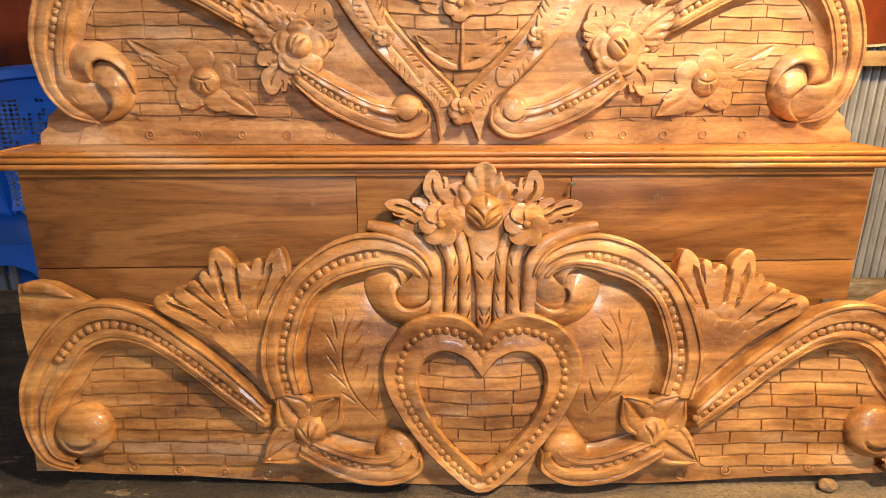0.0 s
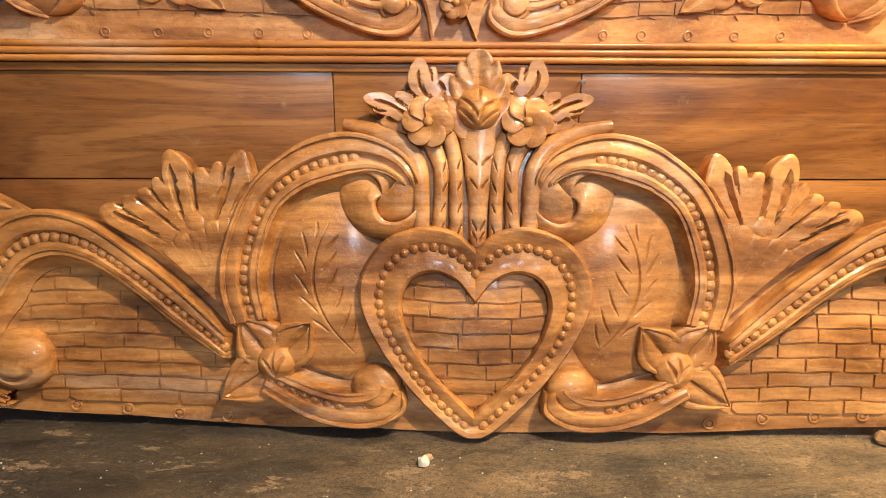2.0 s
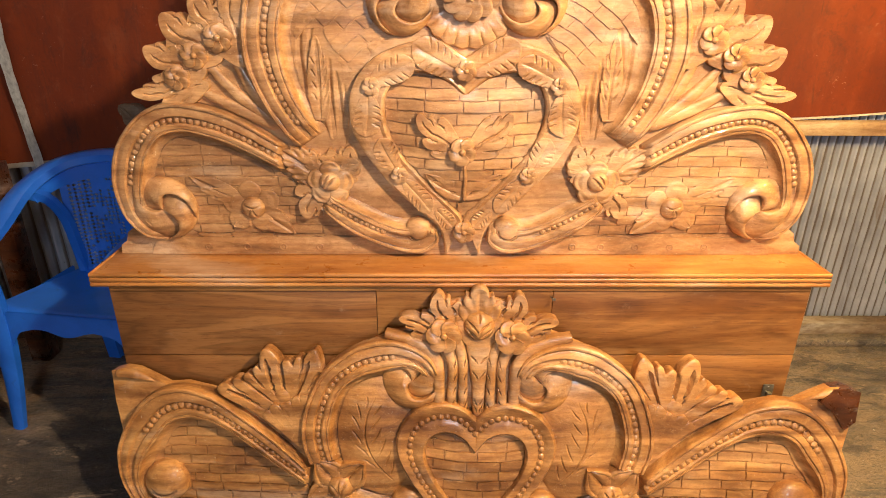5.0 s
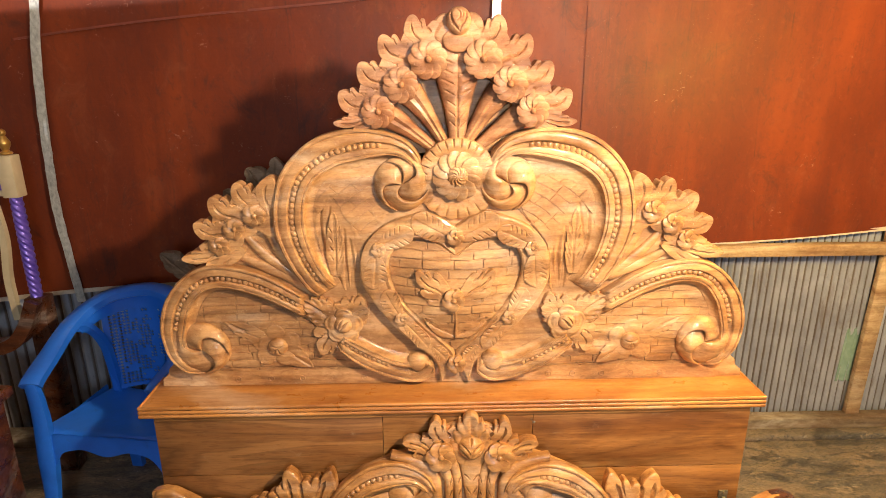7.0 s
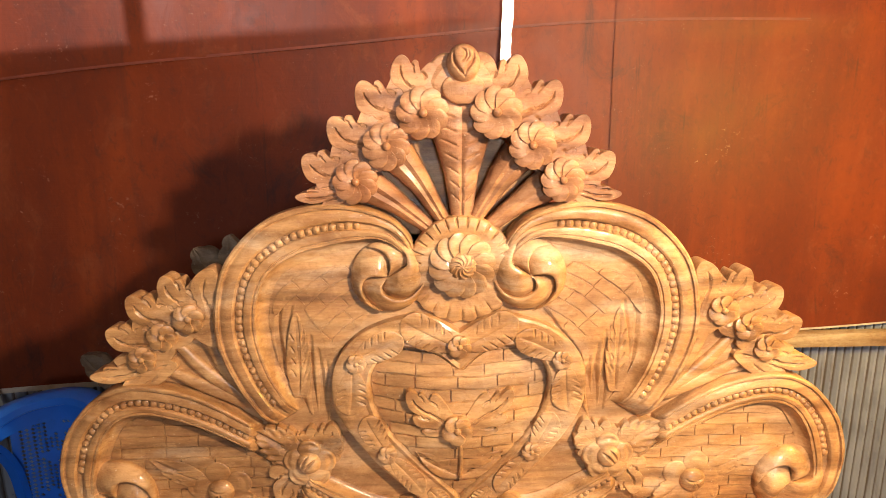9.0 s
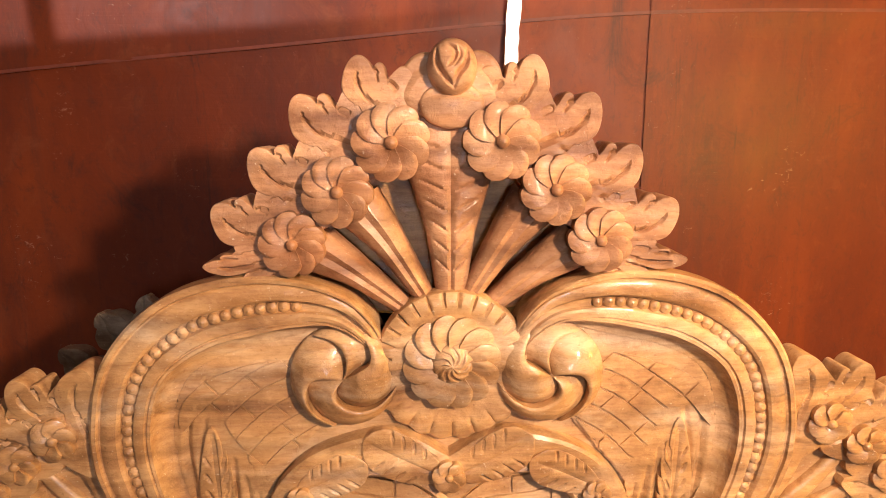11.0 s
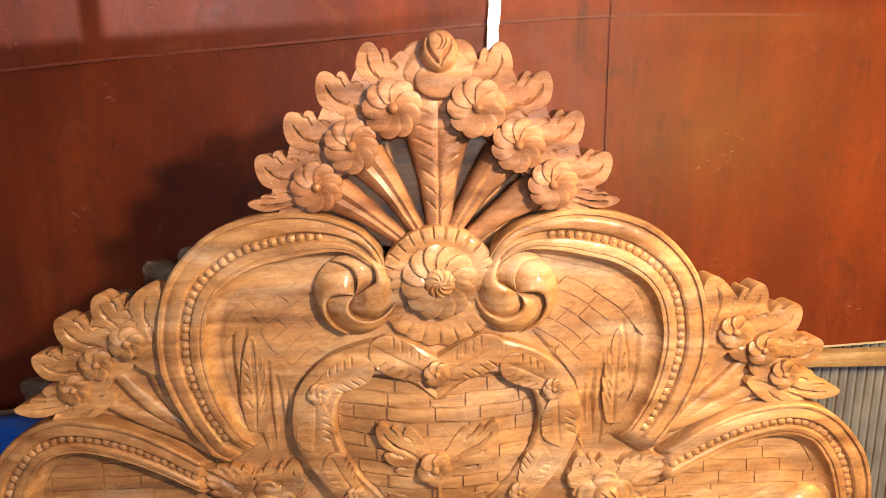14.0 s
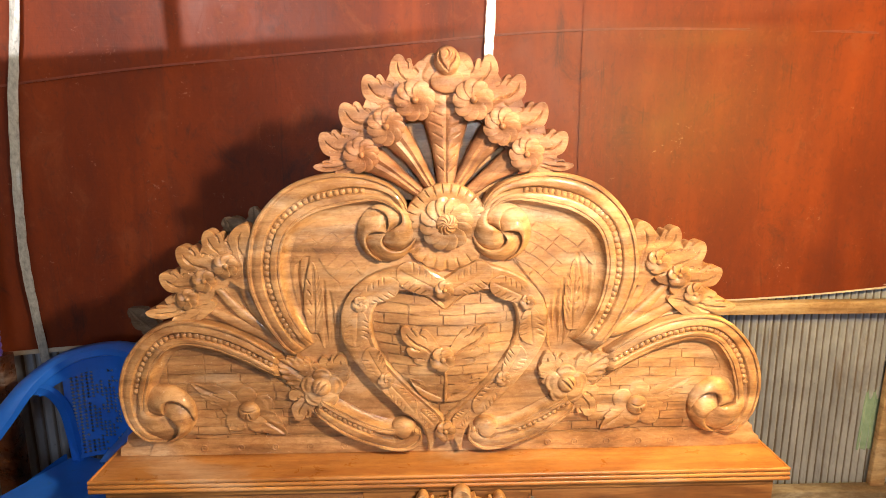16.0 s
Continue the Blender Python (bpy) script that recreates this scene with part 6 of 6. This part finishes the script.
tube("crest_stem", [(0.004, 0.340), (0.004, 0.45), (0.004, 0.51), (0.004, 0.565)], [0.014, 0.017, 0.026, 0.042], [0.020, 0.023, 0.020], WOODF, FB, h0=0.006, n=150, m=31, flat=0.45, ends=(0.02, 0.03), nicks=(0.04, 0.12, 0.45, 0.63))
acanthus("crest_leaf", (0.002, 0.535), (0.002, 0.688), 0.118, WOODF, FB, 1, 0.004, 0.029, -0.016, left=(0.45, 0.66, 0.83), right=(0.45, 0.66, 0.83), rib=0.0, nick=0.30, groove=0.006)
slab("crest_ground", mirrored([(0.0, 0.55), (0.10, 0.545), (0.165, 0.585), (0.12, 0.625), (0.05, 0.65), (0.0, 0.66)]), 0.002, 0.020, WOODF, FB)
carved_boss("crest_bud", 0.002, 0.588, 0.041, 0.040, 0.034, WOODF, FB, 1, 0.016, ([(0.0, 0.80), (0.02, 0.55), (0.0, 0.30)], [(-0.78, 0.38), (-0.40, 0.10), (-0.10, -0.28), (-0.04, -0.55)], [(0.80, 0.30), (0.40, 0.08), (0.10, -0.25), (0.02, -0.55)],
                                                                              [(-0.85, -0.05), (-0.55, -0.30), (-0.15, -0.75)], [(0.85, -0.12), (0.55, -0.34), (0.12, -0.75)]), deep=0.26, wide=0.10)
slab("ear_block", [(0.872, 0.402), (0.902, 0.4365), (0.936, 0.4420), (0.967, 0.433), (0.963, 0.352), (0.938, 0.330), (0.912, 0.372)], 0.016, 0.034, BROWN, FB, "dark brown end block")
fh_poly = mirrored([tuple(p) for p in spline(FH_IN, 40)[::-1]])
fh_h = lambda u, v: 0.002 + 0.030 * np.clip(1 - (u / 0.155) ** 2 - ((v - 0.195) / 0.175) ** 2, 0, 1) ** 0.65
field("heart_ground", fh_poly, lambda u, v: fh_h(u, v) - 0.0046, WOODF, FB)
bricks(fh_poly, fh_h, WOODF, FB, 1, (0.080, 0.0275), bow=0.2, origin=(0, 0.19))
for u, v in ((-0.738, 0.041), (-0.641, 0.035), (-0.545, 0.029), (-0.454, 0.024), (0.430, 0.026), (0.526, 0.036), (0.619, 0.041), (0.705, 0.045)):
    ring(0.007, 0.0115, u, v, 0.001, WOODF, FB)
    boss("peg", u, v, 0.0065, 0.0065, 0.002, WOODF, FB, 1, 0.0005, m=12, n=4)


# ---- spare carved board behind the headboard ----
def spare_board():
    t = empty("spare_headboard", pose(-0.055, 0.27, -0.035, -3, 0, 0), "dusty unfinished carved headboard standing behind", "headboard")
    half = [(0.90, 0.036), (0.90, 0.80), (0.86, 1.0), (0.72, 1.08), (0.62, 1.20), (0.53, 1.30), (0.48, 1.38), (0.33, 1.45), (0.20, 1.52), (0.10, 1.60), (0.0, 1.64)]
    slab("back_board", mirrored(half), 0.0, 0.03, GREYWOOD, t)
    for sd in (1, -1):
        for b, tip, w in (((0.53, 1.24), (0.54, 1.40), 0.08), ((0.57, 1.27), (0.635, 1.365), 0.09), ((0.62, 1.2), (0.72, 1.29), 0.08), ((0.86, 0.98), (0.96, 1.07), 0.08)):
            leaf("shoulder_leaf", b, tip, w, GREYWOOD, t, sd, 3, 0.0, 0.0, 0.02, floor=-0.02)
        for u, v, r in ((0.60, 1.335, 0.035), (0.915, 1.045, 0.03)):
            boss("shoulder_bud", u, v, r, r, 0.03, GREYWOOD, t, sd, -0.01)
    return t


spare_board()


# ---- blue plastic armchair ----
def plastic_chair():
    t = empty("plastic_armchair", pose(-1.176, 0.312, 0.0, 0, 0, -8), "glossy blue moulded plastic armchair with pierced back", "chair")
    # seat: local x across, -y to the front
    gx, gy = np.meshgrid(np.linspace(-0.235, 0.235, 25), np.linspace(-0.205, 0.150, 23), indexing="ij")
    gz = 0.440 - 0.020 * (gy + 0.2) / 0.35 - 0.012 * np.cos(gx / 0.235 * 1.5) + 0.012 * (gx / 0.235) ** 4
    gz = gz - 0.02 * np.clip((-gy - 0.18) / 0.025, 0, 1) ** 2
    v = np.stack([gx * (1 - 0.22 * (gy + 0.205) / 0.355), gy, gz], -1).reshape(-1, 3)
    f = grid_faces(25, 23)[:, ::-1]
    verts = np.vstack([v, v - [0, 0, 0.006]])
    link_mesh("seat", verts, f.tolist() + (f[:, ::-1] + len(v)).tolist(), BLUE, t)
    # aprons with a wavy lower edge
    for nm, fixed, sign in (("front_apron", -0.207, 0), ("side_apron", -0.230, 1), ("side_apron", 0.224, 2)):
        s = np.linspace(-1, 1, 41)
        low = 0.372 - 0.012 * np.cos(s * 2.4 * math.pi) * (1 - s**2) - 0.16 * np.clip((np.abs(s) - 0.62) / 0.38, 0, 1) ** 2.2
        g = np.empty((41, 3, 3))
        for j, k in enumerate((0.0, 0.5, 1.0)):
            along = s * 0.232 if not sign else s * 0.17 - 0.03
            out = (fixed, along) if sign else (along, fixed)
            g[:, j, 0], g[:, j, 1] = out[0], out[1] - (0.006 * k if not sign else 0)
            g[:, j, 2] = 0.432 * (1 - k) + low * k
        vv = g.reshape(-1, 3)
        ff = grid_faces(41, 3)
        shift = [0, 0.006, 0] if not sign else [0.006, 0, 0]
        vv2 = np.vstack([vv, vv + shift])
        link_mesh(nm, vv2, ff.tolist() + (ff[:, ::-1] + len(vv)).tolist(), BLUE, t)
    strap = [(0.036, -0.018), (0.034, 0.004), (0.020, 0.015), (-0.020, 0.015), (-0.034, 0.004), (-0.036, -0.018), (-0.028, -0.022), (0.028, -0.022)]
    rail = [(0.222, -0.226, 0.632), (0.226, -0.20, 0.648), (0.240, -0.10, 0.686), (0.226, 0.0, 0.756), (0.180, 0.080, 0.808), (0.115, 0.140, 0.834)]
    sweep("arm_rail", [(-x, y, z) for x, y, z in rail] + [(0.0, 0.175, 0.844)] + rail[::-1], strap, BLUE, t, n=110)
    for sd in (-1, 1):
        sweep("front_leg", [(sd * 0.222, -0.218, 0.646), (sd * 0.222, -0.208, 0.55), (sd * 0.228, -0.202, 0.44), (sd * 0.238, -0.210, 0.20), (sd * 0.254, -0.228, 0.0)],
              [(0.030, -0.012), (0.030, 0.010), (0.016, 0.018), (-0.016, 0.018), (-0.030, 0.010), (-0.030, -0.012)], BLUE, t, up=(0, -1, 0), scale=[0.75, 0.95, 1.1, 0.85, 0.65], n=36)
        sweep("back_leg", [(sd * 0.165, 0.130, 0.44), (sd * 0.180, 0.165, 0.22), (sd * 0.205, 0.215, 0.0)],
              [(0.024, -0.012), (0.024, 0.012), (-0.024, 0.012), (-0.024, -0.012)], BLUE, t, up=(0, -1, 0), n=20)
        sweep("back_side", [(sd * 0.222, 0.010, 0.745), (sd * 0.185, 0.055, 0.715), (sd * 0.163, 0.085, 0.64), (sd * 0.158, 0.100, 0.54), (sd * 0.162, 0.118, 0.425)],
              [(0.020, -0.008), (0.016, 0.010), (-0.016, 0.010), (-0.020, -0.008)], BLUE, t, up=(0, -1, 0), n=36)
    sweep("top_rail", [(-0.215, 0.018, 0.745), (-0.178, 0.085, 0.778), (-0.11, 0.140, 0.800), (0.0, 0.172, 0.808), (0.11, 0.140, 0.800), (0.178, 0.085, 0.778), (0.215, 0.018, 0.745)],
          [(0.008, -0.040), (0.012, 0.0), (0.014, 0.026), (0.004, 0.034), (-0.008, 0.028), (-0.008, -0.040)], BLUE, t, n=60)

    # pierced lattice with solid flower shapes
    nx, nz = 25, 27
    xs, zs = np.linspace(-0.165, 0.165, nx + 1), np.linspace(0.435, 0.790, nz + 1)
    blobs = [(-0.060, 0.740, 0.036), (0.0, 0.738, 0.030), (0.060, 0.740, 0.036), (0.0, 0.690, 0.030), (-0.085, 0.645, 0.026), (0.0, 0.625, 0.026), (0.085, 0.645, 0.026), (-0.050, 0.580, 0.028), (0.050, 0.580, 0.028), (-0.100, 0.520, 0.024), (0.0, 0.530, 0.034), (0.100, 0.520, 0.024), (-0.050, 0.480, 0.026), (0.050, 0.480, 0.026)]
    vs, fs = [], []

    def spot(x, z):
        return (x, 0.165 - 2.6 * x * x, z)

    for i in range(nx):
        for j in range(nz):
            x0, x1, z0, z1 = xs[i], xs[i + 1], zs[j], zs[j + 1]
            cx, cz = (x0 + x1) / 2, (z0 + z1) / 2
            solid = abs(cx) > 0.148 or abs(cx) < 0.010 or cz > 0.775 or cz < 0.45 or any((cx - a) ** 2 + (cz - b) ** 2 < r * r * (0.7 + 0.4 * math.cos(5 * math.atan2(cz - b, cx - a))) for a, b, r in blobs)
            k = len(vs)
            vs += [spot(x0, z0), spot(x1, z0), spot(x1, z1), spot(x0, z1)]
            if solid:
                fs.append([k, k + 1, k + 2, k + 3])
            else:
                mx, mz, q = cx, cz, 0.985
                vs += [spot(mx, mz - (mz - z0) * q), spot(mx + (x1 - mx) * q, mz), spot(mx, mz + (z1 - mz) * q), spot(mx - (mx - x0) * q, mz)]
                fs += [[k, k + 1, k + 5, k + 4], [k + 1, k + 2, k + 6, k + 5], [k + 2, k + 3, k + 7, k + 6], [k + 3, k, k + 4, k + 7]]
    n = len(vs)
    vs2 = vs + [(x, y + 0.004, z) for x, y, z in vs]
    link_mesh("pierced_back", vs2, fs + [[n + i for i in f[::-1]] for f in fs], BLUE, t, "pierced lattice with flower shapes")
    return t


plastic_chair()


# ---- painted bed end at the far side ----
def painted_bed_end():
    t = empty("painted_bed_end", pose(-1.625, 0.55, -0.204, 0, 0, 0) @ Matrix.Scale(1.123, 4), "painted bed end with purple twisted post and gold finial", "bed end")
    box("post_block", (-0.028, -0.028, 1.245), (0.022, 0.022, 1.385), CREAM, t, "cream painted block")
    lathe("finial", [(0.004, 0.0), (0.018, 0.004), (0.018, 0.010), (0.010, 0.016), (0.016, 0.030), (0.018, 0.042), (0.010, 0.058), (0.007, 0.064), (0.011, 0.070), (0.009, 0.080), (0.001, 0.086)], (-0.003, -0.003, 1.384), GOLD, t, "gold painted finial", n=40)
    lathe("twisted_column", [(0.018, 0.0), (0.019, 0.1), (0.019, 0.25), (0.018, 0.36)], (-0.003, -0.003, 0.888), PURPLE, t, "shiny purple twisted column", m=48, twist=55.0, flutes=5, flute=0.13, n=90)
    box("lower_post", (-0.034, -0.030, 0.182), (0.030, 0.034, 0.888), BROWN, t)
    box("cross_rail", (-0.46, -0.022, 1.250), (-0.030, 0.016, 1.268), CREAM, t)
    g = np.empty((40, 9, 3))
    for i, x in enumerate(np.linspace(-0.45, -0.030, 40)):
        for j, q in enumerate(np.linspace(0, 1, 9)):
            g[i, j] = (x, -0.014 - 0.008 * math.sin(x * 90 + math.sin(q * 9) * 2) * math.sin(math.pi * q), 1.269 + q * (0.095 + 0.012 * math.sin(x * 30)))
    v = g.reshape(-1, 3)
    f = toward_front(v, grid_faces(40, 9))
    vv = np.vstack([v, v + [0, 0.03, 0]])
    link_mesh("carved_panel", vv, f.tolist() + (f[:, ::-1] + len(v)).tolist(), PURPLE, t, "purple carved panel")
    for x in (-0.085, -0.20, -0.32):
        sweep("baluster", [(x, 0, 1.25), (x + 0.012, 0, 1.10), (x - 0.004, 0, 0.95), (x, 0, 0.80)], [(0.012, -0.01), (0.012, 0.01), (-0.012, 0.01), (-0.012, -0.01)], CREAM, t, up=(0, -1, 0), n=24)
    sweep("curved_rail", [(0.010, -0.035, 0.880), (-0.02, -0.05, 0.80), (-0.08, -0.055, 0.735), (-0.20, -0.055, 0.715), (-0.45, -0.055, 0.712)], [(0.022, -0.030), (0.022, 0.030), (-0.022, 0.030), (-0.022, -0.030)], BROWN, t, up=(0, -1, 0), n=40)
    return t


painted_bed_end()


def low_cabinet():
    t = empty("low_cabinet", pose(-1.78, -0.10, 0.0, 0, 0, -4), "dark varnished wooden low cabinet", "cabinet")
    box("body", (-0.30, -0.22, 0.04), (0.255, 0.22, 0.60), BROWN, t)
    box("top", (-0.32, -0.24, 0.602), (0.285, 0.24, 0.640), BROWN, t, bevel=0.008)
    box("door", (-0.28, -0.236, 0.08), (0.235, -0.222, 0.57), BROWN, t)
    for x in (-0.27, 0.215):
        box("foot", (x, -0.20, 0.0), (x + 0.04, -0.16, 0.04), BROWN, t)
        box("foot", (x, 0.16, 0.0), (x + 0.04, 0.20, 0.04), BROWN, t)
    return t


low_cabinet()


# ---- small things ----
def latch():
    t = empty("bed_latch", pose(0.862, -0.1185, 0.315, 0, 0, 0), "dull steel bed rail latch screwed to the box", "latch")
    box("plate", (-0.015, -0.004, -0.032), (0.015, 0.0, 0.032), STEEL, t, bevel=0.001)
    box("hook", (-0.006, -0.016, -0.020), (0.006, -0.004, 0.012), STEEL, t, bevel=0.002)
    for z in (-0.024, 0.024):
        boss("screw", 0, z, 0.0042, 0.0042, 0.0025, STEEL, t, 1, 0.004, m=10, n=4)
    return t


latch()


def nail():
    t = empty("nail", pose(0.232, -0.118, 0.622, 0, 0, 0), "bent steel nail driven into the box", "nail")
    sweep("shank", [(0, 0.002, 0), (0.001, -0.012, 0.001), (0.004, -0.022, 0.003)], [(0.0012, 0), (0, 0.0012), (-0.0012, 0), (0, -0.0012)], STEEL, t, n=10)
    box("head", (-0.001, -0.0245, -0.001), (0.009, -0.022, 0.0065), STEEL, t, bevel=0.0008)


nail()


def chunk(name, at, size, material, label, category, seed, group=""):
    """A small irregular broken piece on the floor."""
    rng = np.random.RandomState(seed)
    bm = bmesh.new()
    bmesh.ops.create_icosphere(bm, subdivisions=2, radius=1)
    for v in bm.verts:
        k = 1 + 0.28 * noise.noise(v.co * 1.6 + Vector((seed, 0, 0))) + 0.10 * rng.randn() * 0.5
        v.co = Vector((v.co.x * size[0] * k, v.co.y * size[1] * k, max(-0.7, v.co.z) * size[2] * k))
    low = min(v.co.z for v in bm.verts)
    for v in bm.verts:
        v.co.z -= low
    me = bpy.data.meshes.new(name)
    bm.to_mesh(me)
    bm.free()
    me.materials.append(material)
    ob = new(name, me)
    ob.location = at
    return tagged(ob, label, category, group)


chunk("wood_chip", (-0.055, -0.395, 0.0), (0.011, 0.009, 0.010), WHITE, "small white chip lying on the floor", "chip", 3)
chunk("wood_chip", (-0.048, -0.380, 0.0), (0.010, 0.006, 0.006), RAW, "small splintered wood chip on the floor", "chip", 8)
chunk("stone", (0.775, -0.345, 0.0), (0.020, 0.015, 0.014), RAW, "small tan stone beside the footboard", "stone", 5)


def crumbs():
    rng = np.random.RandomState(11)
    vs, fs = [], []
    for _ in range(520):
        x, y = rng.uniform(-1.9, 1.9), rng.uniform(-1.0, 0.6)
        if rng.rand() < 0.6:
            y = rng.uniform(-0.62, -0.30)
        s = abs(rng.randn()) * 0.0007 + 0.0004
        a = rng.uniform(0, 6)
        k = len(vs)
        for j in range(4):
            vs.append((x + s * math.cos(a + j * 1.57) * (1.6 if j % 2 else 1), y + s * math.sin(a + j * 1.57), 0.0004))
        vs.append((x, y, 0.0004 + s * 1.1))
        fs += [[k + j, k + (j + 1) % 4, k + 4] for j in range(4)]
    tagged(link_mesh("sawdust_crumbs", vs, fs, WHITE, None, "", False), "pale sawdust crumbs scattered on the floor", "crumbs", kind="stuff")


crumbs()
